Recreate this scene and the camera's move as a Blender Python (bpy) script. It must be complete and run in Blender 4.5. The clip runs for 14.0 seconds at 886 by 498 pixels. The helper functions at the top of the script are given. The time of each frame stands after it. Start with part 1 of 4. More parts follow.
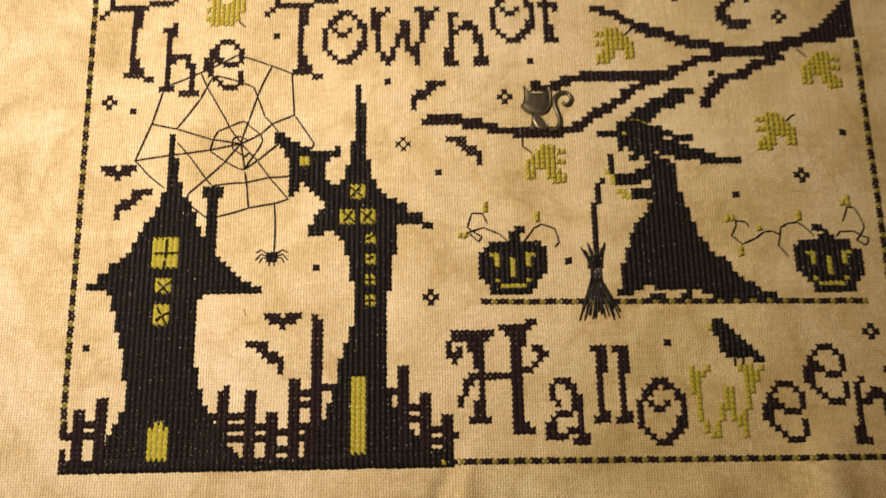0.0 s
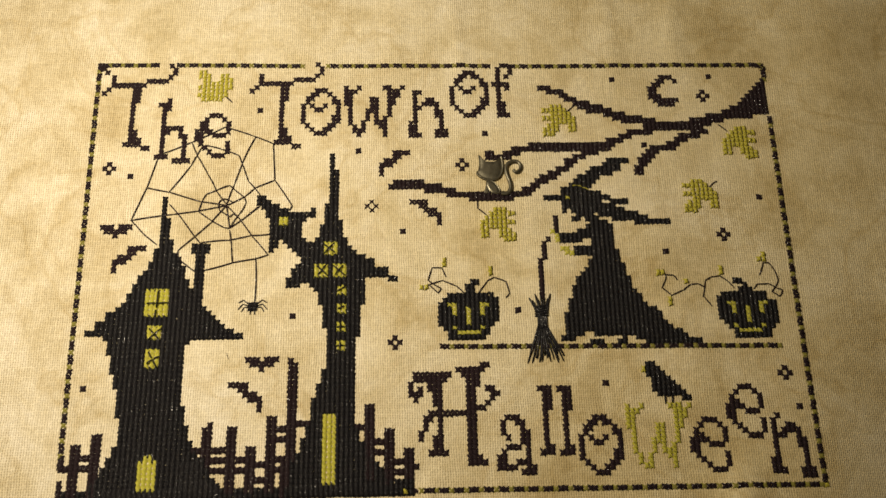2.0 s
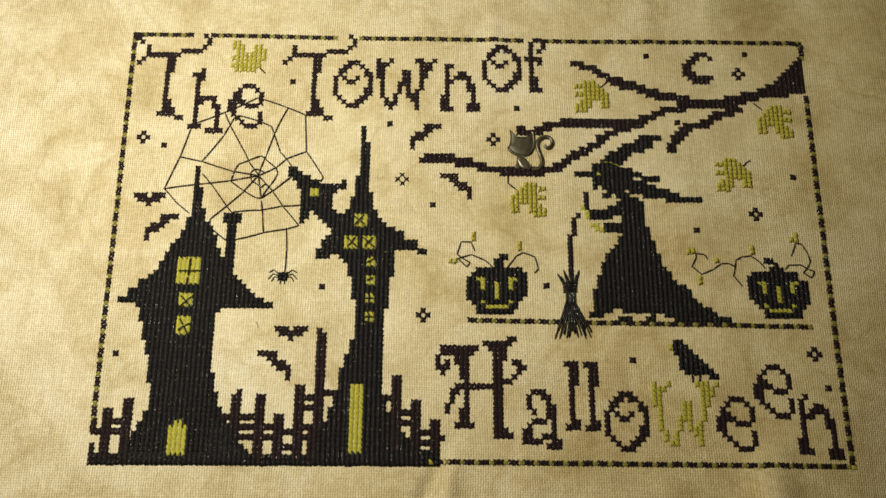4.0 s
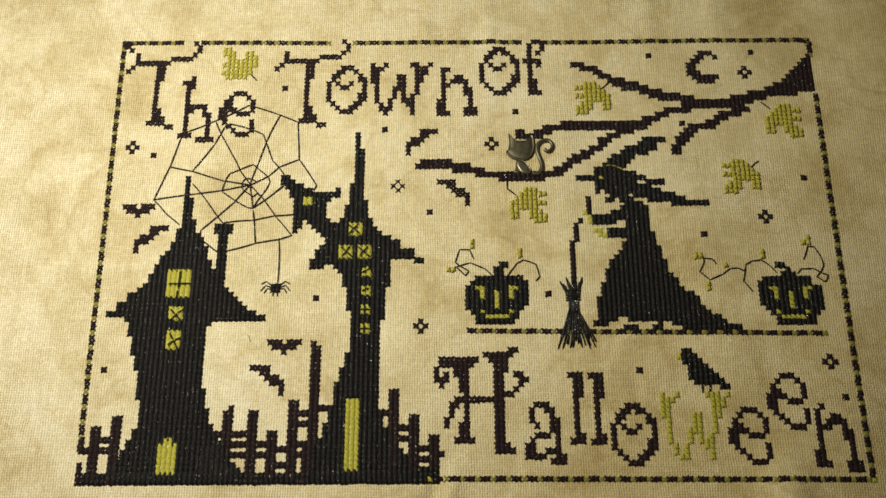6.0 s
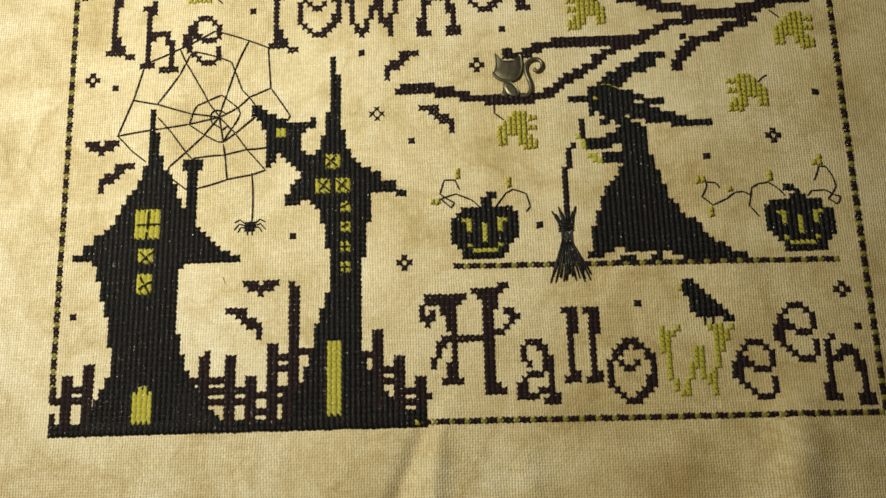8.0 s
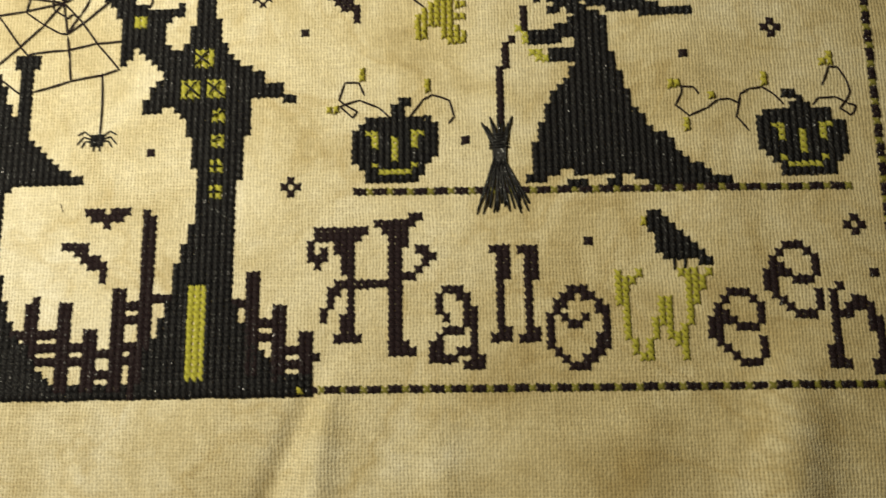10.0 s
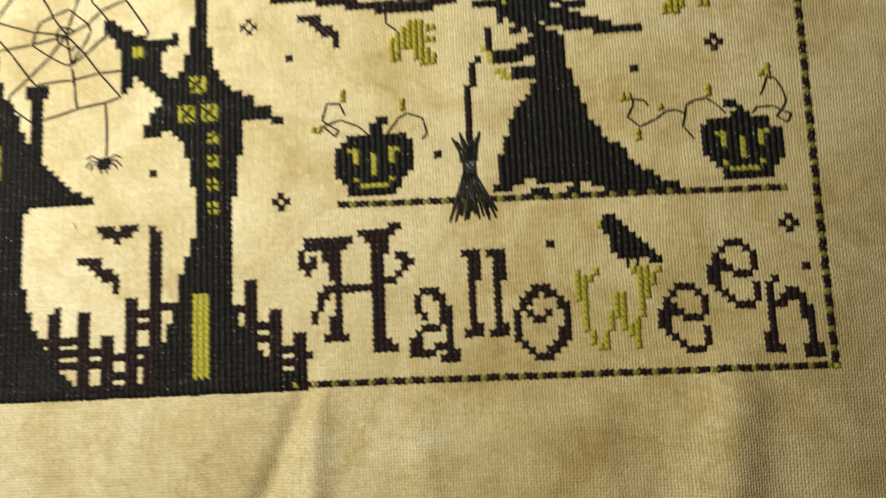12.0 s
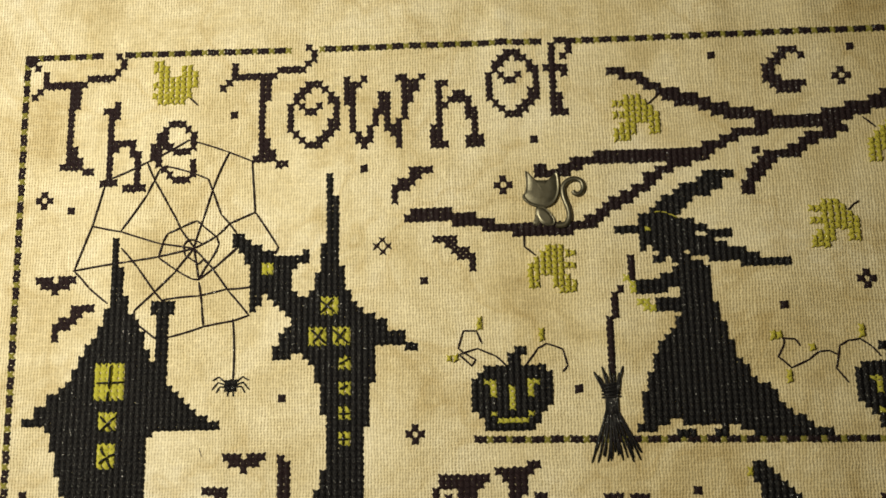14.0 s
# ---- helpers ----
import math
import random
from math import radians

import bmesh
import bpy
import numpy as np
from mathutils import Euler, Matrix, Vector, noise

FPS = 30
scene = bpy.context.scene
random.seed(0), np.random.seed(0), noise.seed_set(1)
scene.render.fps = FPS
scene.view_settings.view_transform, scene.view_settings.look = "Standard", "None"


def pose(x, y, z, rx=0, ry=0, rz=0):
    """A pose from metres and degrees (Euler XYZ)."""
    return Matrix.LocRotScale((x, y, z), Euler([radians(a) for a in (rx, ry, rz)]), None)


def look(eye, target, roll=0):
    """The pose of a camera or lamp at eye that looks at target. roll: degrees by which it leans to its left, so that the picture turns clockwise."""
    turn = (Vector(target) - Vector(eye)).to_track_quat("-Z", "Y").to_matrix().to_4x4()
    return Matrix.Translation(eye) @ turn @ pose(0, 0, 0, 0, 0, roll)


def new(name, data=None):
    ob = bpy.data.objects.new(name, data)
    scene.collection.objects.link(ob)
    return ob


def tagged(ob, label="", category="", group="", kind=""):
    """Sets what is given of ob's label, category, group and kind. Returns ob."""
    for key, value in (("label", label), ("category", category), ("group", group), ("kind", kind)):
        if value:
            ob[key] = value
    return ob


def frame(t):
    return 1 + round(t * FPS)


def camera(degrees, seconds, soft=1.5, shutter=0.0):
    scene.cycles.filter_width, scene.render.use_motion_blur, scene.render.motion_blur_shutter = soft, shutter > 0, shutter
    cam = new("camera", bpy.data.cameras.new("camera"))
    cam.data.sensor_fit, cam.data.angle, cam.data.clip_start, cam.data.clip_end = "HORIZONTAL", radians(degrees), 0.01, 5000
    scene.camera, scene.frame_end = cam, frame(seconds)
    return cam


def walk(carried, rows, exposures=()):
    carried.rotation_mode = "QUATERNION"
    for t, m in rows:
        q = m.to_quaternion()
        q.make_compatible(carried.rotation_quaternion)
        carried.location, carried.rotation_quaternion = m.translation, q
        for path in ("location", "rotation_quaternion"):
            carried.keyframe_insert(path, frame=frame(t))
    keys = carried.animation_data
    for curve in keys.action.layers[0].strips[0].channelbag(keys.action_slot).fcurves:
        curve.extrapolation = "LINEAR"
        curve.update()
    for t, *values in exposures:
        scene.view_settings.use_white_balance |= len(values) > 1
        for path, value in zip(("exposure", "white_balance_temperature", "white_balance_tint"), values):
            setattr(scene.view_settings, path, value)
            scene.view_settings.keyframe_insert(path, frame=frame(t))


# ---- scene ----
S = 0.001814  # one stitch over two threads of the cloth
cam = camera(56.02, 14.0, 1.55, 0.5)
# seconds; eye in stitches from the design's lower corner; turns in degrees
PATH = [
    (0, 68.10, 1.81, 155.04, 13.97, -0.35, -1.02),
    (0.5, 69.25, -1.98, 166.68, 15.82, -1.16, -1.44),
    (1, 71.40, -5.83, 174.85, 16.70, -1.69, -1.28),
    (1.5, 71.26, -6.01, 177.30, 17.51, -1.61, -1.37),
    (2, 71.65, -4.47, 173.89, 17.92, -1.62, -1.33),
    (2.5, 68.94, -3.98, 169.63, 16.24, -1.50, -0.93),
    (3, 69.33, -4.19, 172.44, 15.88, -1.04, -0.05),
    (3.5, 69.83, -5.48, 173.56, 16.10, -0.73, 0.35),
    (4, 70.21, -5.94, 173.76, 16.55, -0.48, 0.28),
    (6.3, 73.96, -5.07, 164.34, 17.54, 0.74, -0.60),
    (6.5, 74.28, -3.50, 160.62, 15.60, 0.67, -0.90),
    (7, 76.87, -2.48, 158.26, 13.14, 1.32, -1.47),
    (7.2, 77.66, -2.47, 158.26, 12.58, 1.56, -1.61),
    (9.3, 84.27, -3.54, 137.18, 13.74, 2.37, -1.33),
    (9.5, 87.61, 0.17, 129.65, 12.11, 2.55, -1.01),
    (10, 95.02, -2.73, 120.21, 11.10, 2.54, -0.91),
    (10.5, 101.62, -2.67, 119.04, 9.11, 2.57, -1.37),
    (11, 103.89, -3.22, 119.14, 8.90, 2.52, -1.84),
    (11.5, 103.42, 0.04, 121.23, 7.62, 2.85, -2.33),
    (12, 99.88, 2.93, 134.95, 7.79, 2.90, -2.57),
    (12.5, 91.27, 11.98, 152.29, 9.94, 3.25, -1.99),
    (13, 87.12, 18.92, 151.50, 11.28, 3.17, -1.59),
    (13.5, 82.41, 31.04, 140.24, 11.27, 3.12, -1.49),
    (14, 79.42, 36.87, 136.33, 9.98, 3.18, -1.19),
]
walk(cam, [(t, pose(x * S, y * S, z * S, rx, ry, rz)) for t, x, y, z, rx, ry, rz in PATH],
     exposures=[
         (0.0, 0.12, 7900, 33), (1.5, 0.13, 7230, 24), (3.0, 0.12, 6850, 19), (4.0, 0.12, 6560, 13), (7.0, 0.14, 6480, 12), (9.5, 0.22, 6550, 12), (11.0, 0.49, 6520, 11), (12.0, 0.47, 6500, 11), (12.5, 0.42, 6500, 11), (13.3, 0.29, 6540, 11), (14.0, 0.10, 6650, 13),
     ])

# ---------------------------------------------------------------- light
world = bpy.data.worlds.new("world")
world.use_nodes = True
world.node_tree.nodes["Background"].inputs[0].default_value = (1.0, 0.86, 0.62, 1)
world.node_tree.nodes["Background"].inputs[1].default_value = 0.02
scene.world = world


def lamp(name, kind, eye, target, energy, colour, size):
    data = bpy.data.lights.new(name, kind)
    data.energy, data.color = energy, colour
    if kind == "AREA":
        data.shape, data.size = "DISK", size
    else:
        data.shadow_soft_size = size
    ob = new(name, data)
    ob.matrix_world = look(eye, target)
    return ob


lamp("desk_lamp", "AREA", (-0.015, 0.14, 0.32), (-0.015, 0.14, 0.0), 1.34, (1.0, 0.955, 0.715), 0.06)

# ---------------------------------------------------------------- materials


def material(name):
    m = bpy.data.materials.new(name)
    m.use_nodes = True
    return m, m.node_tree.nodes, m.node_tree.links, m.node_tree.nodes["Principled BSDF"]


def math_node(nodes, links, op, a, b=None, clamp=False):
    n = nodes.new("ShaderNodeMath")
    n.operation, n.use_clamp = op, clamp
    for k, v in enumerate((a, b)):
        if v is None:
            continue
        if isinstance(v, (int, float)):
            n.inputs[k].default_value = v
        else:
            links.new(v, n.inputs[k])
    return n.outputs[0]


def noise_node(nodes, links, vector, scale, detail=4.0, rough=0.55, distort=0.0):
    n = nodes.new("ShaderNodeTexNoise")
    n.inputs["Scale"].default_value, n.inputs["Detail"].default_value = scale, detail
    n.inputs["Roughness"].default_value, n.inputs["Distortion"].default_value = rough, distort
    links.new(vector, n.inputs["Vector"])
    return n


def ramp_node(nodes, links, fac, stops):
    n = nodes.new("ShaderNodeValToRGB")
    while len(n.color_ramp.elements) < len(stops):
        n.color_ramp.elements.new(0.5)
    for e, (at, c) in zip(n.color_ramp.elements, stops):
        e.position, e.color = at, (*c, 1)
    links.new(fac, n.inputs[0])
    return n.outputs[0]


def mix_node(nodes, links, fac, a, b, how="MIX"):
    n = nodes.new("ShaderNodeMix")
    n.data_type, n.blend_type = "RGBA", how
    for slot, v in ((0, fac), (6, a), (7, b)):
        if isinstance(v, (int, float)):
            n.inputs[slot].default_value = v
        elif isinstance(v, tuple):
            n.inputs[slot].default_value = (*v, 1)
        else:
            links.new(v, n.inputs[slot])
    return n.outputs[2]


def cloth_material():
    """Evenweave cotton, tea-dyed in blotches: two sets of round threads with a gap at every crossing of gaps."""
    m, nodes, links, bsdf = material("evenweave")
    place = nodes.new("ShaderNodeTexCoord").outputs["Object"]
    # threads wander a little
    drift = noise_node(nodes, links, place, 45.0, 3.0)
    fine_drift = noise_node(nodes, links, place, 420.0, 2.0)
    sep = nodes.new("ShaderNodeSeparateXYZ")
    links.new(place, sep.inputs[0])
    dsep = nodes.new("ShaderNodeSeparateColor")
    links.new(drift.outputs["Color"], dsep.inputs[0])
    fsep = nodes.new("ShaderNodeSeparateColor")
    links.new(fine_drift.outputs["Color"], fsep.inputs[0])
    k = math.pi / (S / 2)

    def across(axis, n):
        wide = math_node(nodes, links, "MULTIPLY", dsep.outputs[n], 0.0020)
        small = math_node(nodes, links, "MULTIPLY", fsep.outputs[n], 0.0008)
        at = math_node(nodes, links, "ADD", sep.outputs[axis], math_node(nodes, links, "ADD", wide, small))
        return math_node(nodes, links, "SINE", math_node(nodes, links, "MULTIPLY", at, k))

    sx, sy = across(0, 0), across(1, 1)
    ax, ay = math_node(nodes, links, "ABSOLUTE", sx), math_node(nodes, links, "ABSOLUTE", sy)
    over = math_node(nodes, links, "MULTIPLY", math_node(nodes, links, "MULTIPLY", sx, sy), 0.50)
    warp = math_node(nodes, links, "ADD", ax, over)
    weft = math_node(nodes, links, "SUBTRACT", math_node(nodes, links, "MULTIPLY", ay, 0.50), over)
    height = math_node(nodes, links, "MAXIMUM", warp, weft)
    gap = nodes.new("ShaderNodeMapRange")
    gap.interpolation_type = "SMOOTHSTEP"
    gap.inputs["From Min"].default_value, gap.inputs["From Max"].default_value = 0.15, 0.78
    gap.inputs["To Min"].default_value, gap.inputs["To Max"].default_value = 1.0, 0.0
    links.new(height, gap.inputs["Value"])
    # fine noise varies how dark each gap between threads is painted
    shade_noise = noise_node(nodes, links, place, 640.0, 2.0)
    gap_shade = math_node(nodes, links, "MULTIPLY", gap.outputs[0], math_node(nodes, links, "MULTIPLY", math_node(nodes, links, "SUBTRACT", shade_noise.outputs["Fac"], 0.18), 3.2, True))
    # broad zones strengthen or weaken that painted gap shade
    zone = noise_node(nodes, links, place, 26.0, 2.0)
    gap_shade = math_node(nodes, links, "MULTIPLY", gap_shade, math_node(nodes, links, "MULTIPLY", zone.outputs["Fac"], 1.7, True))
    # dye: large soft blotches, middle clouds and small flecks
    large = noise_node(nodes, links, place, 7.5, 3.0, 0.5, 0.6)
    cloud = noise_node(nodes, links, place, 30.0, 5.0, 0.6, 0.8)
    fleck = noise_node(nodes, links, place, 700.0, 3.0, 0.7)
    small = noise_node(nodes, links, place, 95.0, 5.0, 0.62, 1.0)
    dye = mix_node(nodes, links, 0.62, large.outputs["Fac"], cloud.outputs["Fac"])
    dye = mix_node(nodes, links, 0.22, dye, small.outputs["Fac"])
    # brown tide marks where a puddle of tea dried
    puddle = noise_node(nodes, links, place, 17.0, 4.0, 0.6, 0.5)
    edge = math_node(nodes, links, "ABSOLUTE", math_node(nodes, links, "SUBTRACT", puddle.outputs["Fac"], 0.53))
    tide = ramp_node(nodes, links, edge, [(0.0, (0.90, 0.865, 0.79)), (0.028, (1.0, 1.0, 1.0))])
    base = ramp_node(nodes, links, dye, [(0.36, (0.86, 0.805, 0.62)), (0.46, (0.79, 0.715, 0.495)), (0.54, (0.69, 0.60, 0.372)), (0.66, (0.52, 0.425, 0.225))])
    tint = ramp_node(nodes, links, fleck.outputs["Fac"], [(0.3, (0.86, 0.85, 0.83)), (0.7, (1.08, 1.08, 1.08))])
    base = mix_node(nodes, links, 1.0, base, tint, "MULTIPLY")
    base = mix_node(nodes, links, 1.0, base, tide, "MULTIPLY")
    # tint drifts with x and the large noise: bluer at low x, yellower at high
    side = math_node(nodes, links, "ADD", math_node(nodes, links, "MULTIPLY", sep.outputs[0], 2.6), math_node(nodes, links, "MULTIPLY", large.outputs["Fac"], 0.35))
    base = mix_node(nodes, links, 1.0, base, ramp_node(nodes, links, side, [(0.05, (0.98, 0.99, 1.10)), (0.92, (1.01, 0.985, 0.915))]), "MULTIPLY")
    # thread by thread: thick and thin, pale and dark

    def thread_tone(scale):
        stretch = nodes.new("ShaderNodeMapping")
        stretch.inputs["Scale"].default_value = scale
        links.new(place, stretch.inputs["Vector"])
        return noise_node(nodes, links, stretch.outputs[0], 1.0, 2.0).outputs["Fac"]

    on_top = math_node(nodes, links, "GREATER_THAN", weft, warp)
    tone = mix_node(nodes, links, on_top, thread_tone((1150.0, 70.0, 1.0)), thread_tone((70.0, 1150.0, 1.0)))
    tone = ramp_node(nodes, links, tone, [(0.30, (0.89, 0.88, 0.86)), (0.70, (1.09, 1.09, 1.09))])
    base = mix_node(nodes, links, 1.0, base, tone, "MULTIPLY")
    # the shade in the gaps between threads is put into the cloth colour
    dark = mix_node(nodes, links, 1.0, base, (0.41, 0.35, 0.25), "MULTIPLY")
    links.new(mix_node(nodes, links, gap_shade, base, dark), bsdf.inputs["Base Color"])
    bsdf.inputs["Roughness"].default_value = 0.88
    bsdf.inputs["Specular IOR Level"].default_value = 0.25
    bsdf.inputs["Sheen Weight"].default_value = 0.08
    bump = nodes.new("ShaderNodeBump")
    bump.inputs["Strength"].default_value, bump.inputs["Distance"].default_value = 0.5, 0.00033
    links.new(height, bump.inputs["Height"])
    links.new(bump.outputs[0], bsdf.inputs["Normal"])
    return m


def floss(name, dark, light, rough=0.42, sheen=0.1, spec=0.5):
    """Stranded cotton: every leg of a stitch differs slightly, with fine fibres."""
    m, nodes, links, bsdf = material(name)
    place = nodes.new("ShaderNodeTexCoord").outputs["Object"]
    island = nodes.new("ShaderNodeNewGeometry").outputs["Random Per Island"]
    fibre = noise_node(nodes, links, place, 2600.0, 3.0, 0.6)
    mixed = mix_node(nodes, links, 0.5, island, fibre.outputs["Fac"])
    links.new(ramp_node(nodes, links, mixed, [(0.2, dark), (0.8, light)]), bsdf.inputs["Base Color"])
    # waxy flecks along the strands catch the lamp
    fleck = noise_node(nodes, links, place, 1700.0, 2.0, 0.5)
    links.new(ramp_node(nodes, links, fleck.outputs["Fac"], [(0.58, (rough, rough, rough)), (0.64, (0.22, 0.20, 0.20))]), bsdf.inputs["Roughness"])
    links.new(ramp_node(nodes, links, fleck.outputs["Fac"], [(0.58, (spec, spec, spec)), (0.64, (1.0, 1.0, 1.0))]), bsdf.inputs["Specular IOR Level"])
    bsdf.inputs["Sheen Weight"].default_value = sheen
    bump = nodes.new("ShaderNodeBump")
    bump.inputs["Strength"].default_value, bump.inputs["Distance"].default_value = 0.7, 0.00012
    links.new(fibre.outputs["Fac"], bump.inputs["Height"])
    links.new(bump.outputs[0], bsdf.inputs["Normal"])
    return m


def pewter():
    m, nodes, links, bsdf = material("antiqued_metal")
    place = nodes.new("ShaderNodeTexCoord").outputs["Object"]
    tarnish = noise_node(nodes, links, place, 260.0, 5.0, 0.6, 0.3)
    scratch = noise_node(nodes, links, place, 1500.0, 3.0, 0.6)
    links.new(ramp_node(nodes, links, tarnish.outputs["Fac"], [(0.35, (0.085, 0.078, 0.054)), (0.68, (0.20, 0.185, 0.135))]), bsdf.inputs["Base Color"])
    bsdf.inputs["Metallic"].default_value = 0.85
    links.new(ramp_node(nodes, links, tarnish.outputs["Fac"], [(0.3, (0.45, 0.45, 0.45)), (0.7, (0.36, 0.36, 0.36))]), bsdf.inputs["Roughness"])
    bump = nodes.new("ShaderNodeBump")
    bump.inputs["Strength"].default_value, bump.inputs["Distance"].default_value = 0.35, 0.0001
    links.new(scratch.outputs["Fac"], bump.inputs["Height"])
    links.new(bump.outputs[0], bsdf.inputs["Normal"])
    return m


def plaster(name, colour):
    m, nodes, links, bsdf = material(name)
    place = nodes.new("ShaderNodeTexCoord").outputs["Object"]
    n = noise_node(nodes, links, place, 6.0, 5.0)
    links.new(ramp_node(nodes, links, n.outputs["Fac"], [(0.3, tuple(c * 0.92 for c in colour)), (0.7, colour)]), bsdf.inputs["Base Color"])
    bsdf.inputs["Roughness"].default_value = 0.85
    return m


def wood(name):
    m, nodes, links, bsdf = material(name)
    co = nodes.new("ShaderNodeTexCoord").outputs["Object"]
    stretch = nodes.new("ShaderNodeMapping")
    stretch.inputs["Scale"].default_value = (1.5, 18, 18)
    links.new(co, stretch.inputs["Vector"])
    n = noise_node(nodes, links, stretch.outputs[0], 3.0, 6.0, 0.6, 0.4)
    links.new(ramp_node(nodes, links, n.outputs["Fac"], [(0.3, (0.16, 0.09, 0.045)), (0.7, (0.30, 0.18, 0.09))]), bsdf.inputs["Base Color"])
    bsdf.inputs["Roughness"].default_value = 0.4
    return m


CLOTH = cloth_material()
BLACK = floss("black_floss", (0.0038, 0.0038, 0.0048), (0.0104, 0.0096, 0.0114), 0.52, 0.0, 0.17)
PLUM = floss("dark_aubergine_floss", (0.0090, 0.0052, 0.0062), (0.0250, 0.0150, 0.0182), 0.60, 0.0, 0.10)
LIME = floss("chartreuse_floss", (0.27, 0.255, 0.02), (0.58, 0.55, 0.09), 0.55, 0.05, 0.25)
MOSS = floss("olive_chartreuse_floss", (0.21, 0.19, 0.016), (0.48, 0.45, 0.065), 0.6, 0.05, 0.2)
OLIVE = floss("dull_olive_floss", (0.18, 0.16, 0.011), (0.66, 0.60, 0.092), 0.6, 0.05, 0.2)
DULL = floss("muted_olive_floss", (0.10, 0.092, 0.014), (0.33, 0.305, 0.065), 0.65, 0.05, 0.15)
METAL = pewter()

# ---------------------------------------------------------------- the cloth and the closed room


def bulge(x, y, x0, y0, x1, y1, width, high):
    """Height of a rounded fold along the line from x0, y0 to x1, y1 (stitches), fading at both ends."""
    dx, dy = x1 - x0, y1 - y0
    far = math.hypot(dx, dy)
    along = ((x - x0) * dx + (y - y0) * dy) / far
    off = ((x - x0) * dy - (y - y0) * dx) / far
    ease = np.clip(np.minimum(along, far - along) / (0.35 * far) , 0, 1)
    ease = ease * ease * (3 - 2 * ease)
    return high * ease * np.exp(-((off / width) ** 2))


def cloth_height(x, y):
    """Height of the cloth in stitches over the table."""
    z = 0.10 * np.sin(x * 0.11 + 0.6 * np.sin(y * 0.05)) + 0.08 * np.sin(y * 0.09 + x * 0.03)
    z = z + bulge(x, y, 75.0, 9.0, 53.5, -40.0, 1.8, -2.0)
    z = z + bulge(x, y, 73.5, 9.0, 69.5, -40.0, 2.3, 1.7)
    z = z + bulge(x, y, 37.5, 8.0, 38.5, -38.0, 2.0, 0.45)
    z = z + bulge(x, y, 88.8, 8.0, 89.8, -38.0, 2.6, 0.55)
    z = z + bulge(x, y, 118.0, 6.0, 117.0, -36.0, 2.6, 0.40)
    z = z + bulge(x, y, 139.0, 10.0, 133.5, -46.0, 5.0, 3.0)
    z = z + bulge(x, y, 130.0, 5.0, 129.0, -30.0, 1.4, 0.30)
    z = z + bulge(x, y, 81.0, 126.0, 84.0, 84.0, 1.8, 0.40)
    z = z + bulge(x, y, 66.0, 130.0, 68.0, 92.0, 2.6, 0.30)
    z = z + bulge(x, y, 117.5, 122.0, 120.0, 90.0, 2.2, 0.35)
    z = z + bulge(x, y, 135.5, 130.0, 134.0, 92.0, 2.6, 0.45)
    z = z + bulge(x, y, 97.0, 88.0, 101.0, 30.0, 4.0, 0.28)
    z = z + bulge(x, y, 124.0, 70.0, 133.0, 10.0, 4.5, 0.35)
    # the near corner of the picture stands up a little
    z = z + 0.85 * np.exp(-(((x - 152.0) / 12.0) ** 2) - ((y / 20.0) ** 2))
    # past the border the cloth sinks at the near corner and rises a little at the far one
    turn = np.clip((y - 5.0) / 90.0, 0, 1)
    z = z + (0.31 * turn - 0.22) * 3.0 * np.logaddexp(0, np.minimum((x - 155.0) / 3.0, 6.0))
    z = z + bulge(x, y, -14.0, 20.0, -8.0, -34.0, 5.0, 0.5)
    # towards its edges the cloth comes to rest on the table
    out = np.maximum(np.maximum(-60.0 - x, x - 215.0), np.maximum(-45.0 - y, y - 145.0))
    ease = np.clip(out / 40.0, 0, 1)
    ease = ease * ease * (3 - 2 * ease)
    return z * (1 - ease) - 4.95 * ease


def link_mesh(name, verts, faces, mat, parent=None, at=(0, 0, 0), smooth=True, runs=()):
    data = bpy.data.meshes.new(name)
    data.from_pydata(verts, runs, faces)
    for one in mat if isinstance(mat, (list, tuple)) else (mat,):
        data.materials.append(one)
    if smooth:
        data.polygons.foreach_set("use_smooth", [True] * len(data.polygons))
    data.update()
    ob = new(name, data)
    ob.location = at
    ob.parent = parent
    return ob


def part(name, bm, mat, parent, label=""):
    data = bpy.data.meshes.new(name)
    bm.to_mesh(data)
    bm.free()
    data.materials.append(mat)
    ob = new(name, data)
    ob.parent = parent
    return tagged(ob, label)


def slab(name, x0, x1, y0, y1, z0, z1, mat):
    bm = bmesh.new()
    bmesh.ops.create_cube(bm, size=1)
    for v in bm.verts:
        v.co = ((x0 + x1) / 2 + v.co.x * (x1 - x0), (y0 + y1) / 2 + v.co.y * (y1 - y0), (z0 + z1) / 2 + v.co.z * (z1 - z0))
    return tagged(part(name, bm, mat, None), kind="structure")


def build_cloth():
    nx, ny = 380, 330
    xs, ys = np.linspace(-110, 270, nx), np.linspace(-95, 205, ny)
    gx, gy = np.meshgrid(xs, ys)
    gz = cloth_height(gx, gy)
    top = np.stack([gx, gy, gz], -1).reshape(-1, 3) * S
    low = top - (0, 0, 0.00045)
    verts = np.concatenate([top, low])
    i = np.arange(nx * ny).reshape(ny, nx)
    quad = np.stack([i[:-1, :-1], i[:-1, 1:], i[1:, 1:], i[1:, :-1]], -1).reshape(-1, 4)
    n = nx * ny
    faces = quad.tolist() + (quad[:, ::-1] + n).tolist()
    rim = np.concatenate([i[0], i[1:, -1], i[-1, ::-1][1:], i[::-1, 0][1:]])
    faces += [[a, a + n, b + n, b] for a, b in zip(rim[:-1].tolist(), rim[1:].tolist())]
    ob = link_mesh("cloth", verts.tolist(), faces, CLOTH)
    return tagged(ob, "tea-stained cream evenweave cloth with soft creases, laid flat", "cloth", kind="structure")


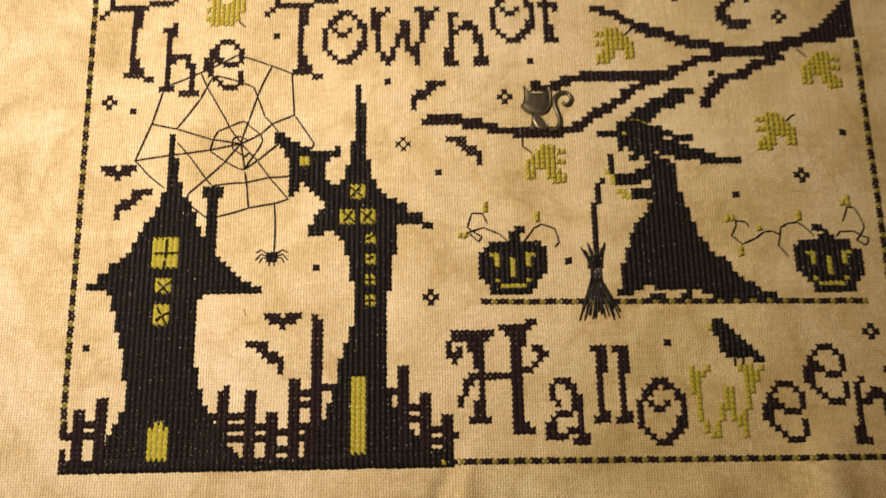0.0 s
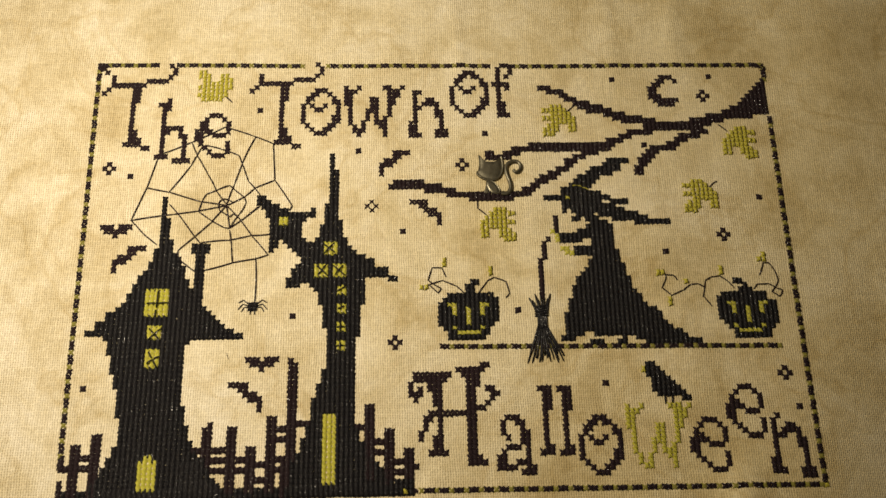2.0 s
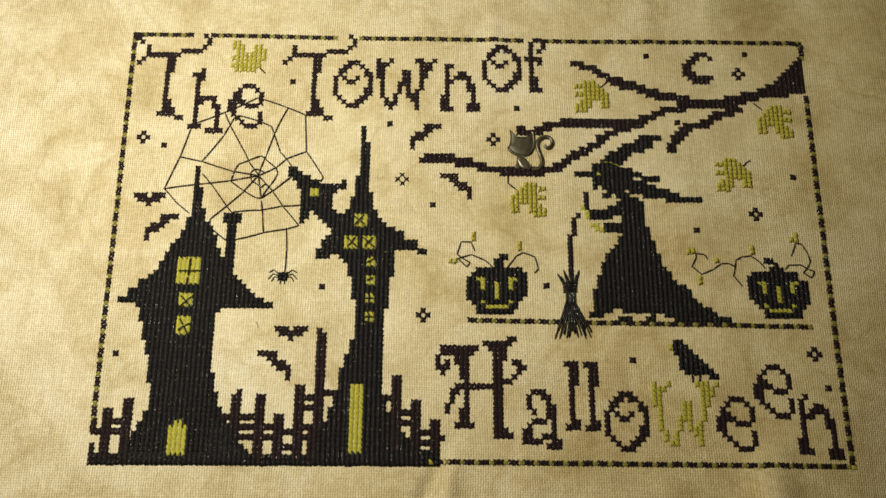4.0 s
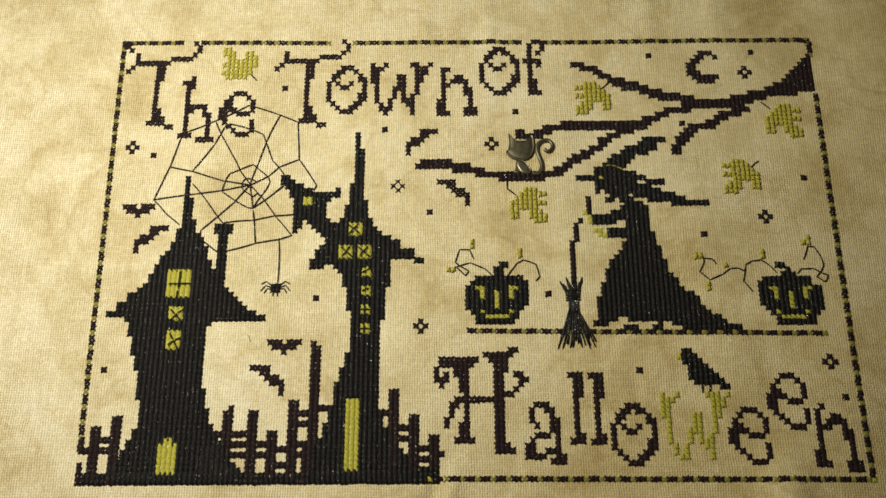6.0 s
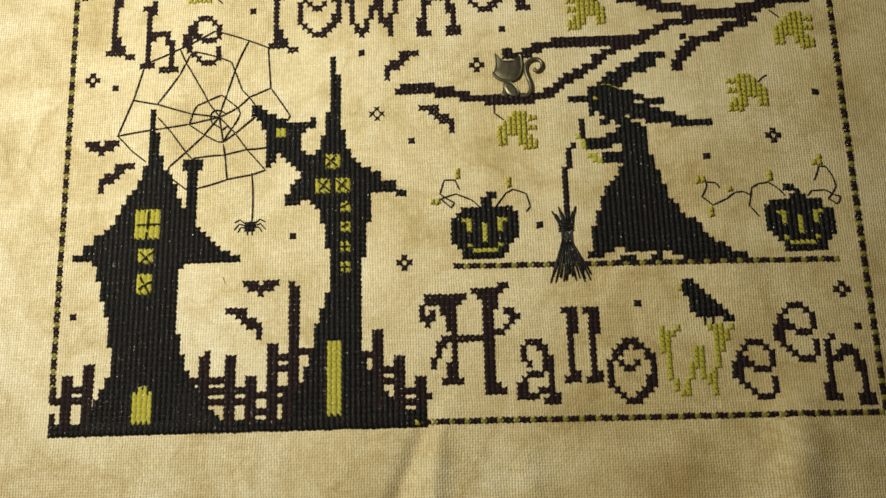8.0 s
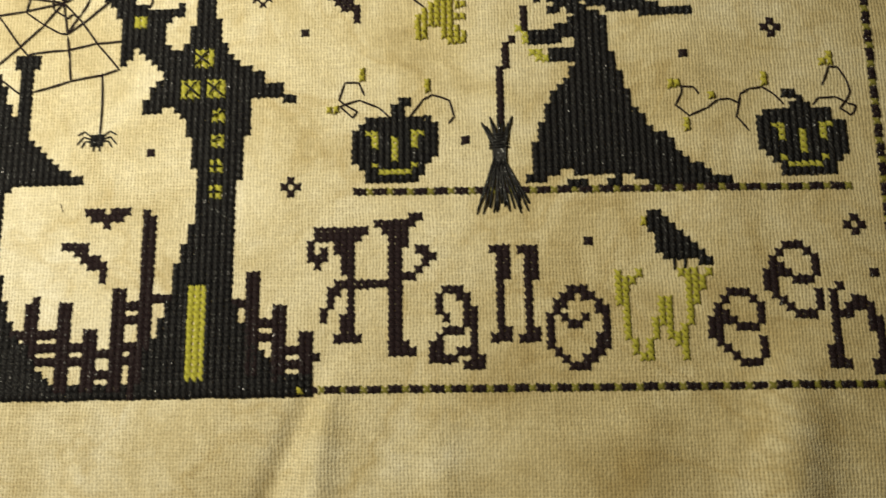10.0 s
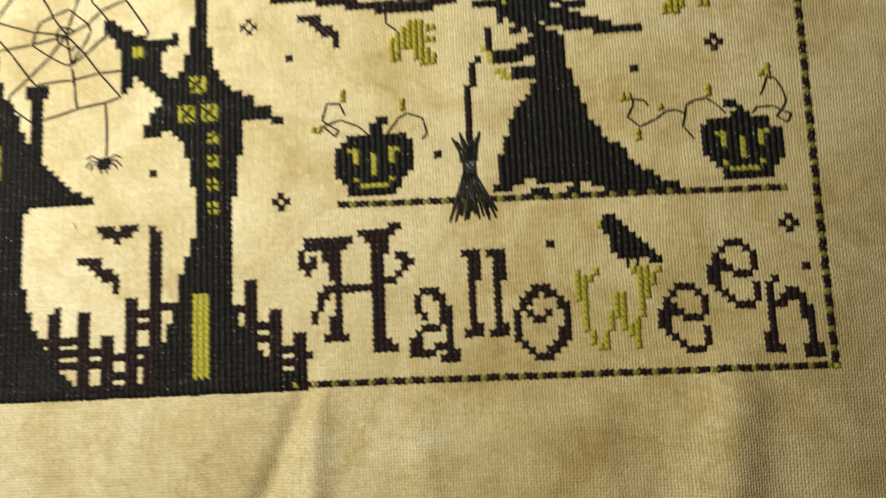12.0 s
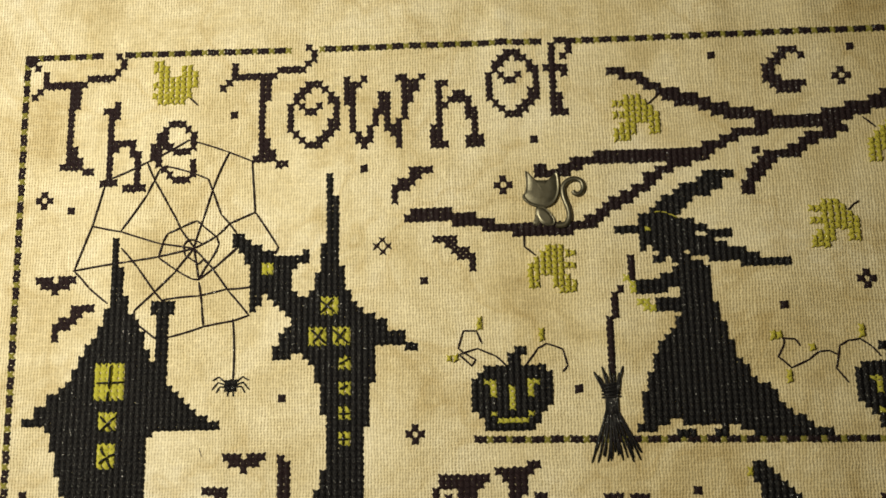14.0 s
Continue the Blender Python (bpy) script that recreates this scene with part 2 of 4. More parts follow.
build_cloth()
WALL, CEIL, WOOD = plaster("wall_paint", (0.42, 0.36, 0.28)), plaster("ceiling_paint", (0.62, 0.58, 0.50)), wood("table_wood")
X0, X1, Y0, Y1, TOP = -0.36, 0.64, -0.36, 0.56, 0.80
tagged(slab("table_top", X0, X1, Y0, Y1, -0.038, -0.0096, WOOD), "brown wooden table top under the cloth", "table")
slab("ceiling", X0, X1, Y0, Y1, TOP, TOP + 0.03, CEIL)
slab("wall_north", X0, X1, Y1, Y1 + 0.03, -0.038, TOP + 0.03, WALL)
slab("wall_south", X0, X1, Y0 - 0.03, Y0, -0.038, TOP + 0.03, WALL)
slab("wall_west", X0 - 0.03, X0, Y0 - 0.03, Y1 + 0.03, -0.038, TOP + 0.03, WALL)
slab("wall_east", X1, X1 + 0.03, Y0 - 0.03, Y1 + 0.03, -0.038, TOP + 0.03, WALL)

# ---------------------------------------------------------------- stitches
RNG = np.random.default_rng(7)
TAKEN = {}


def leg_template(n_along=5, n_across=4):
    """A unit strand from (-1, 0) to (1, 0): rows of (along, across, up)."""
    rows = []
    for a in np.linspace(-1, 1, n_along):
        full = 0.34 + 0.66 * math.sqrt(max(0.0, 1 - a * a))
        for b in np.linspace(0, math.pi, n_across):
            rows.append((a, math.cos(b) * full, (1 - abs(a) ** 2.4) * (0.35 + 0.65 * math.sin(b)) + math.sin(b) * 0.22))
    quads = []
    for i in range(n_along - 1):
        for j in range(n_across - 1):
            k = i * n_across + j
            quads.append((k, k + 1, k + 1 + n_across, k + n_across))
    return np.array(rows), np.array(quads)


LEG, LEG_FACES = leg_template()


def at_rim(x, y):
    """Whether a stitch has a free side: there its pointed ends show."""
    for nx, ny in ((x + 1, y), (x - 1, y), (x, y + 1), (x, y - 1)):
        key = (round(nx), round(ny))
        near = [p for a in (-1, 0, 1) for b in (-1, 0, 1) for p in TAKEN.get((key[0] + a, key[1] + b), ())]
        if not any(abs(p[0] - nx) < 0.5 and abs(p[1] - ny) < 0.5 for p in near):
            return True
    return False


def cross_stitches(cells, width=0.36, high=0.34, reach=0.60, tall=1.0, lift=0.16, ridge=0.0, loose=1.0):
    """Vertices (in metres) and faces of one crossed stitch, of two strands each way, on each cell centre (in stitches)."""
    verts, faces = [], []
    swell = 0.22 + 0.78 * np.sqrt(np.maximum(0, 1 - LEG[:, 0] ** 2))
    for x, y in cells:
        ox, oy = RNG.normal(0, 0.035, 2)
        slim, long, steep = (0.92, 1.13, 1.18) if ridge > 0.4 and at_rim(x, y) else (1.0, 1.0, tall)
        for turn, up in ((45, 0.0), (-45, lift)):
            a = math.radians(turn + RNG.normal(0, 4 * loose))
            w = slim * width * (1 + RNG.normal(0, 0.07 * loose))
            r = long * reach * math.sqrt(2) * (1 + RNG.normal(0, 0.05))
            for side in (-1, 1):
                t = high * (1 + RNG.normal(0, 0.10))
                u, v = LEG[:, 0] * r * (1 + RNG.normal(0, 0.03)), (LEG[:, 1] * 0.56 + side * 0.47 * swell) * w
                px, py = x + ox + u * math.cos(a) - v * math.sin(a), y + oy + u * math.sin(a) + v * math.cos(a)
                py = y + oy + (py - y - oy) * steep
                dome = LEG[:, 2] * t + up * (1 - LEG[:, 0] ** 2)
                if ridge:  # packed stitches of a column merge into one upright ridge
                    dome = dome * (1 - ridge) + ridge * 1.25 * high * np.sqrt(np.maximum(0, 1 - ((px - x) / 0.53) ** 2)) * (0.6 + 0.4 * LEG[:, 2])
                pz = cloth_height(px, py) - 0.06 + dome
                n = len(verts) * len(LEG)
                verts.append(np.stack([px, py, pz], -1) * S)
                faces.append(LEG_FACES + n)
    return np.concatenate(verts), np.concatenate(faces)


def stitched(name, cells, mat, parent=None, at=None, label="", **size):
    """One mesh of crossed stitches. at: its own origin in metres where it stands alone."""
    verts, faces = cross_stitches(cells, **size)
    base = np.array(at if at is not None else (parent.location if parent else (0, 0, 0)))
    ob = link_mesh(name, (verts - base).tolist(), faces.tolist(), mat, parent, at if at is not None else (0, 0, 0),
                   runs=run_on(len(verts), len(LEG)))
    return tagged(ob, label)


def run_on(count, step):
    """The floss runs on behind the cloth, from each strand's end to the next one's start."""
    return [(k - 1, k) for k in range(step, count, step)]


def long_thread(points, width=0.19, high=0.26, arch=0.10):
    """A thread laid over the cloth from point to point (stitches), going down at each."""
    verts, faces = [], []
    ring = 6
    for (x0, y0), (x1, y1) in zip(points, points[1:]):
        far = math.hypot(x1 - x0, y1 - y0)
        if far < 0.05:
            continue
        n = max(4, int(far * 1.5))
        nx, ny = -(y1 - y0) / far, (x1 - x0) / far
        bow = RNG.normal(0, 0.012) * far
        first = len(verts)
        for i in range(n + 1):
            f = -0.02 + 1.04 * i / n
            e = 4 * f * (1 - f)
            cx, cy = x0 + (x1 - x0) * f + nx * bow * e, y0 + (y1 - y0) * f + ny * bow * e
            z = float(cloth_height(cx, cy)) + arch * min(1.0, max(0.0, e) * 2.0) - 0.02
            w = width * (1 + 0.10 * math.sin(i * 2.1 + x0)) * (0.75 if i in (0, n) else 1)
            for j in range(ring):
                b = 2 * math.pi * j / ring
                verts.append(((cx + nx * math.cos(b) * w) * S, (cy + ny * math.cos(b) * w) * S, (z + high * 0.5 * (1 + math.sin(b))) * S))
        for i in range(n):
            for j in range(ring):
                a, b = first + i * ring + j, first + i * ring + (j + 1) % ring
                faces.append((a, b, b + ring, a + ring))
        faces.append(tuple(first + j for j in reversed(range(ring))))
        faces.append(tuple(first + n * ring + j for j in range(ring)))
    return np.array(verts), faces


def thread_part(name, points, mat, parent, label="", **size):
    verts, faces = long_thread(points, **size)
    starts = [f[-1] for f in faces if len(f) == 6][::2]
    ob = link_mesh(name, (verts - np.array(parent.location)).tolist(), faces, mat, parent, runs=[(k - 1, k) for k in starts if k])
    return tagged(ob, label)


def chart_cells(chart):
    """Cells of a chart (or of several in a row: corner x, corner y, rows) by their mark, leaving out those that another motif has filled already."""
    found = {}
    spots = [(x0 + i, y0 - j, mark) for x0, y0, text in zip(chart[::3], chart[1::3], chart[2::3])
             for j, row in enumerate(text.split()) for i, mark in enumerate(row) if mark != "."]
    for x, y, mark in spots:
        key = (round(x), round(y))
        near = [p for a in (-1, 0, 1) for b in (-1, 0, 1) for p in TAKEN.get((key[0] + a, key[1] + b), ())]
        if any(abs(p[0] - x) < 0.4 and abs(p[1] - y) < 0.4 for p in near):
            continue
        TAKEN.setdefault(key, []).append((x, y))
        found.setdefault(mark, []).append((x, y))
    return found


def patches(cells):
    """Splits cells into patches that touch along a side or corner."""
    left, out = set(cells), []
    while left:
        todo, patch = [left.pop()], []
        while todo:
            c = todo.pop()
            patch.append(c)
            near = [d for d in left if abs(d[0] - c[0]) < 1.3 and abs(d[1] - c[1]) < 1.3]
            left.difference_update(near)
            todo += near
        out.append(sorted(patch))
    return sorted(out)


def base_of(cells):
    x = sum(c[0] for c in cells) / len(cells)
    y = min(c[1] for c in cells)
    return (x * S, y * S, float(cloth_height(x, y)) * S)


FILL = {"width": 0.36, "high": 0.50, "reach": 0.53, "tall": 1.60, "lift": 0.10, "ridge": 0.54}


def motif(name, chart, mats, names, label, category, group="", door_at=(0, 0)):
    """A thing of several stitched parts. mats and names: by mark."""
    marks = chart_cells(chart)
    ob = new(name)
    ob.empty_display_size = 0.002
    ob.location = base_of([c for cells in marks.values() for c in cells])
    for mark, cells in sorted(marks.items()):
        size = {"width": 0.23, "high": 0.38} if mark in "enm" else {"width": 0.235, "high": 0.46, "tall": 1.42, "reach": 0.52, "lift": 0.22, "ridge": 0.0} if mats[mark] is LIME else {"width": 0.165, "tall": 1.42, "reach": 0.44, "high": 0.66, "ridge": 0.34, "loose": 2.2} if mats[mark] is OLIVE else FILL
        groups = [cells] if mark == "#" else patches(cells)
        if mark == "d":  # the door lies between the facade's columns, with one black jamb beside it
            jamb = [(min(x for x, v in cells if v == y) - 0.30, y) for y in sorted({v for _, v in cells})]
            stitched("door_jamb", jamb, BLACK, ob, width=0.30, high=0.40, reach=0.44, tall=1.6, ridge=0.66)
            groups = [[(x + door_at[0], y + door_at[1]) for x, y in cells]]
        for some in groups:
            stitched(names[mark], some, mats[mark], ob, **size)
    return tagged(ob, label, category, group)


def glazing_bar(house, points):
    """A dark thread across the window that it crosses, laid on top of its stitches."""
    mid = Vector((sum(p[0] for p in points) / len(points), sum(p[1] for p in points) / len(points), 0)) * S - house.location
    panes = [o for o in house.children if o.name.startswith("window")]
    pane = min(panes, key=lambda o: (sum((Vector(c) for c in o.bound_box), Vector()) / 8 - mid).xy.length)
    verts, faces = long_thread(points, width=0.17, high=0.28, arch=0.74)
    return link_mesh("glazing_bar", (verts - np.array(house.location)).tolist(), faces, BLACK, pane)


POOL = {}


def stitch_pool(mat, size):
    """A dozen slightly different stitches of one floss about the origin, shared by all alike pieces."""
    key = (mat.name, *sorted(size.items()))
    if key not in POOL:
        POOL[key] = []
        for _ in range(12):
            verts, faces = cross_stitches([(400, -400)], **size)
            verts = verts - np.array((400 * S, -400 * S, float(cloth_height(400, -400)) * S))
            data = bpy.data.meshes.new("stitch")
            data.from_pydata(verts.tolist(), [], faces.tolist())
            data.materials.append(mat)
            data.polygons.foreach_set("use_smooth", [True] * len(data.polygons))
            POOL[key].append(data)
    return POOL[key]


def stitch_by_stitch(name, cells, mat, at, **size):
    """A thing whose stitches are pieces of their own."""
    pool = stitch_pool(mat, size)
    ob = new(name)
    ob.empty_display_size = 0.002
    ob.location = at
    for x, y in cells:
        piece = new("stitch", pool[int(RNG.integers(12))])
        piece.parent = ob
        piece.location = (x * S - at[0], y * S - at[1], float(cloth_height(x, y)) * S - at[2])
    return ob


def single(name, chart, mat, label, category, group="", **size):
    """A small motif of countable stitches."""
    cells = [c for some in chart_cells(chart).values() for c in some]
    ob = stitch_by_stitch(name, cells, mat, base_of(cells), **{**FILL, "width": 0.31, "high": 0.42, "reach": 0.63, "tall": 1.08, "ridge": 0.36, **size})
    return tagged(ob, label, category, group)


# ---------------------------------------------------------------- the two crooked houses
house_a = motif("haunted_house", (2.65, 63.95, """
..............o..................
..............o..................
..............o..................
..............o..................
..............o..................
..............oo.................
..............oo.................
..............oo.................
..............oo.................
..............oo.................
..............ooo................
..............ooo....kkkk........
.............oooo....kkkk........
.............ooooo....kk.........
.............oooooo...kk.........
............ooooooo...kk.........
............oooooooo..kk.........
...........ooooooooo..kk.........
..........oooooooooo..kk.........
..........ooooooooooo.kk.........
.........oooooooooooo.kk.........
.........ooowwwwwoooookk.........
........oooowwwwwooooooo.........
........oooowwwwwooooooo.........
.......ooooowwwwwooooooo.........
......oooooowwwwwoooooooo........
....oooooooowwwwwooooooooo.......
....ooooooooooooooooooooooo......
..oooooooooooooooooooooooooo.....
..ooooooooooowwwooooooooooooo....
ooooooooooooowwwooooooooooooooo..
....#########wwwooooooooooooooooo
.....################o...........
.....################............
.....########www#####............
......#######www#####............
......#######www#####............
......#######www#####............
......###############............
.......##############............
.......##############............
.......##############............
........#############............
........#############............
........#############............
........#############............
........##############...........
........##############...........
.........#############...........
.........#############...........
.........##############..........
.........##############..........
.........##############..........
.........###############.........
........################.........
........#################........
.......#######dd#########........
.......######dddd#########.......
......#######dddd#########.......
......#######dddd#########.......
.....########dddd#########.......
....#########dddd############....
....#########dddd#############...
....##########################...
"""), dict.fromkeys("#okq", BLACK) | dict.fromkeys("wd", LIME), {"#": "facade", "o": "roof", "k": "chimney", "q": "horned_gable", "w": "window", "d": "door"}, "black cross-stitched crooked haunted house with yellow windows and chimney", "house motif", "crooked houses", (0.45, 0.30))
glazing_bar(house_a, [(14.33, 40.17), (16.92, 40.21), (19.3, 40.34)])
glazing_bar(house_a, [(16.7, 37), (16.78, 39.11), (16.96, 43.27)])
glazing_bar(house_a, [(15.43, 32.1), (18.14, 34.78)])
glazing_bar(house_a, [(15.47, 35.01), (16.87, 33.62), (18.27, 32.05)])
glazing_bar(house_a, [(15.59, 27.15), (17.04, 28.29), (18.43, 28.81)])
glazing_bar(house_a, [(15.82, 30.02), (16.85, 28.3), (18.19, 26.04)])
house_b = motif("haunted_house", (37.36, 74.03, """
................o..............
................o..............
................o..............
................o..............
................oo.............
................oo.............
................oo.............
................oo.............
................oo.............
................oo.............
qq..............oo.............
qqq.............oo.............
.qqqq..........ooo.............
..qqqqq.....q..ooo.............
..qqqqqqqqqqq..ooo.............
...qqwwqqqq....ooo.............
...qqwwqqq.....oooo............
...qqqqqqq....ooooo............
...qqqqqqq....ooooo............
...qqqqqqq....ooooo............
...qq.qqqqo..ooooooo...........
...qq..qqqooooowwwoo...........
...q....qoooooowwwooo..........
.........oooooowwwoooo.........
..........oooooooooooooo.......
..........oooooooooooooooo.....
.........oooowwwowwwoooooo.....
........ooooowwwowwwooooooooo..
........ooooowwwowwwooooooooo..
.......oooooooooooooooo#.....oo
.......ooo..oooooo######.......
.............o####ww####.......
..............####ww####.......
..............##########.......
..............##########.......
...............###ww###........
...............###ww###........
...............########........
...............########........
...............###ww###........
................##ww###........
................#######........
................######.........
................##ww##.........
................##ww##.........
................######.........
................######.........
................######.........
................######.........
...............#######.........
...............#######.........
...............#######.........
..............########.........
..............########.........
..............########.........
.............#########.........
.............#########.........
.............#########.........
.............##ddd####.........
.............##ddd####.........
............###ddd####.........
............###ddd#####........
............###ddd#####........
...........####ddd#####........
...........####ddd#######......
...........####ddd#######......
..........#####ddd#######......
.........######ddd########.....
.........######ddd#########....
.........######ddd##########...
.........######ddd###########..
.........######ddd###########..
.........####################..
.........#####################.
"""), dict.fromkeys("#okq", BLACK) | dict.fromkeys("wd", LIME), {"#": "facade", "o": "roof", "k": "chimney", "q": "horned_gable", "w": "window", "d": "door"}, "tall black cross-stitched crooked tower house with yellow windows and horned gable", "house motif", "crooked houses", (0.45, -0.25))
glazing_bar(house_b, [(51.59, 53.18), (54.62, 50.75)])
glazing_bar(house_b, [(51.88, 50.73), (54.33, 53.39)])
glazing_bar(house_b, [(50.1, 48.35), (52.94, 45.68)])
glazing_bar(house_b, [(50.5, 45.73), (52.55, 48.47)])
glazing_bar(house_b, [(53.78, 48.25), (56.78, 45.58)])
glazing_bar(house_b, [(54.16, 45.65), (56.41, 48.37)])
glazing_bar(house_b, [(54.91, 42.32), (55.93, 42.84), (56.77, 43.37)])
glazing_bar(house_b, [(54.91, 38.3), (56.77, 39.17)])
glazing_bar(house_b, [(54.73, 34.43), (56.76, 34.48)])
glazing_bar(house_b, [(55.75, 35.39), (55.66, 33.51)])
glazing_bar(house_b, [(54.65, 30.41), (56.76, 30.46)])
glazing_bar(house_b, [(55.66, 31.37), (55.66, 29.41)])

# ---------------------------------------------------------------- picket fence and the ground line
motif("picket_fence", (0.45, 27.5, """
.............................................p..........................
.............................................pp.........................
.............................................pp.........................
.............................................pp.........................
.............................................pp.........................
.............................................pp.........................
.............................................pp.........................
.............................................pp.........................
.............................................pp.........................
.............................................pp.........................
.............................................pp..............pp.........
.............................................pp..............pp.........
.........................................pp..pp..............pp.........
.............................p...........pp..pprrr...........pp.........
............................pp...pp......pprrrp............rrrp.........
......pp....................pp...pp......pp..pp..............pp..pp.....
......pp....................pp...pp......pprrrp..............pp..pp.....
..pp..pp....................pp...pp......pp..pp..............pprrrp.....
..pp..pp..................rrrprrrrp..pp..pp..pp..............pp..pp.....
r.pprrpp....................pp...pp..pp..pp..pp..............pprrpp..pp.
r.pp..pp...................##prrrrprrpp..prrrpp..............pp..pp..pp.
rrrrrrpp................#####p...pp..prrrpp.pp...............pp..pprrpp.
..pp..pp................######rrrrprrpp..prrrp...............pp..pp..ppr
..pp..pp................######...pp..pp..pp.pp...............pp..pprrpp.
r.pp..pp................#######..pp..prrrpp.pp...............pp..pp..pp.
r.pp..pp................########.pp..pp..pp.pp...................p#####.
r#pp##pp#########################pp##pp##pp#p##########################.
r#####pp####################################p##########################.
"""), {"#": BLACK, "p": PLUM, "r": PLUM}, {"#": "ground_line", "p": "post", "r": "rail"}, "black cross-stitched uneven picket fence on the ground line", "fence motif")

# ---------------------------------------------------------------- witch, broom, branch, moon

def witch_silhouette(chart):
    """The flat stitched silhouette is one plain mesh of two floss colours."""
    marks = chart_cells(chart)
    at = base_of(marks["#"])
    dark, pale = cross_stitches(marks["#"], **FILL), cross_stitches(marks["c"], width=0.26)
    verts = np.concatenate([dark[0], pale[0]]) - np.array(at)
    faces = np.concatenate([dark[1], pale[1] + len(dark[0])])
    ob = link_mesh("witch_silhouette", verts.tolist(), faces.tolist(), (BLACK, LIME), None, at, runs=run_on(len(verts), len(LEG)))
    ob.data.polygons.foreach_set("material_index", [0] * len(dark[1]) + [1] * len(pale[1]))
    return tagged(ob, "black cross-stitched witch silhouette in a pointed hat", "witch motif")


witch_silhouette((101.24, 72.34, """
...............#####............
..............####..............
...........#######..............
..........######................
........#####...................
.......#####....................
......#####.....................
....######......................
....#########...................
#####c#########.................
....#########..####.............
....############................
....#.############..............
.......####.#########...........
......##.###...########.........
..........####......########....
.........######.................
.c.....########.................
..c############.................
..c#####..#####.................
..........#####.................
...cc.#########.................
....cc##########................
..........######................
.........#######................
.........########...............
........#########...............
.......##########...............
......############..............
......############..............
.....#############..............
.....##############.............
.....###############............
....################............
....#################...........
....###################.........
...#####################........
...#####################........
...######################.......
...#######################......
...####..###################....
..###..........#..###########...
........###...##....############
"""))
band = tagged(new("hat_band"), "thin olive thread band across the stitched hat", "thread")
band.location = (111.5 * S, 64.5 * S, 0)
thread_part("strand", [(107.3, 66.1), (108.5, 66.12), (109.6, 65.8), (111.2, 64.95)], OLIVE, band, width=0.10, high=0.20, arch=0.62)
broom = motif("broom", (99.12, 58.51, """
....#
....#
....#
....#
.....
..#..
.#...
.#...
.#...
.#...
#....
#....
#....
#....
#....
#....
#....
#....
#....
"""), {"#": PLUM}, {"#": "broomstick"}, "black stitched broom with a loose spread of thread bristles", "broom motif")
for k in range(24):
    f = (k + 0.5 * RNG.random()) / 23.5
    foot = (95.2 + 8.0 * f + RNG.normal(0, 0.15), 26.2 + RNG.random() * 2.2)
    waist = (97.8 + 1.9 * f, 33.8 + RNG.normal(0, 0.6))
    thread_part("bristle", [(97.9 + 1.8 * f, 37.4), waist, foot], BLACK, broom, width=0.15, high=0.30, arch=0.30)
for k, (x, y) in enumerate([(96.2, 40.2), (96.9, 39.6), (97.5, 41.0), (98.0, 40.0), (98.6, 41.2), (99.4, 40.2), (100.2, 40.0), (100.8, 41.0), (100.3, 39.0)]):
    thread_part("bristle", [(98.0 + 0.2 * k, 36.4), (x, y)], BLACK, broom, width=0.20, high=0.32, arch=0.32)
for y in (36.2, 36.7, 37.2, 37.7, 38.2):
    thread_part("binding", [(97.3, y), (100.2, y + 0.15)], BLACK, broom, width=0.22, high=0.36, arch=0.40)
motif("tree_branch", (66.5, 92.39, """
........................................................................................i
.......................................................................................ii
......................................................................................iii
.....................................................................................iiii
....................................................................................iiiii
...................................................................................iiiiii
..................................................................................iiiiiii
................................................................................iiiiiiiii
..............................................................................iiiiiiiiiii
..........................................................................iiiiiiiiiii....
......................................................iiiiiiii........iiiiiiii...........
...........................................................iiiiiiiiiiiiiiii..............
...........................................................iiiiiiiiiiiiii................
.......................................................hhhhhh.........jjjj...............
.....................................................hhh...........jjjjj.................
..................................................hhhh............jjj....................
................................hhhhhhhhhhhhhhhhhhhh............jjj......................
............................hhhhhhhhhhhhhhhhhhhhhhh.........jjjjjj.......................
......................hh..hhhh..............hhhh...........jjj...........................
......................hhhhhh..............ggg.............jjj............................
........................................ggg..............jjj.............................
........................................gg...............jj..............................
......................................ggg...............jj...............................
....................................ggg.................jj...............................
..................................gggg...................................................
.ggggggg.........................ggg.....................................................
gggggggggggg....................gg.......................................................
........ggggggg...............ggg........................................................
.............ggggggggggggggggggg.........................................................
..................gggggggggg.............................................................
""", 66.5, 91.07, """
...................................iii...................................................
.....................................iiii................................................
........................................ii...............................................
.........................................iii.............................................
...........................................iiii..........................................
............................................iiiiii.......................................
..............................................iiiiii.....................................
..................................................iiiii..................................
....................................................iiiiiii..............................
"""), dict.fromkeys("ghij", PLUM), {"g": "twig", "h": "bough", "i": "limb", "j": "twig"}, "dark stitched bare tree branch reaching in from the border", "branch motif")
single("crescent_moon", (127.5, 93.57, """
...###.
..##..#
.##....
##.....
##.....
###....
.######
..####.
"""), PLUM, "dark cross-stitched crescent moon", "moon motif")

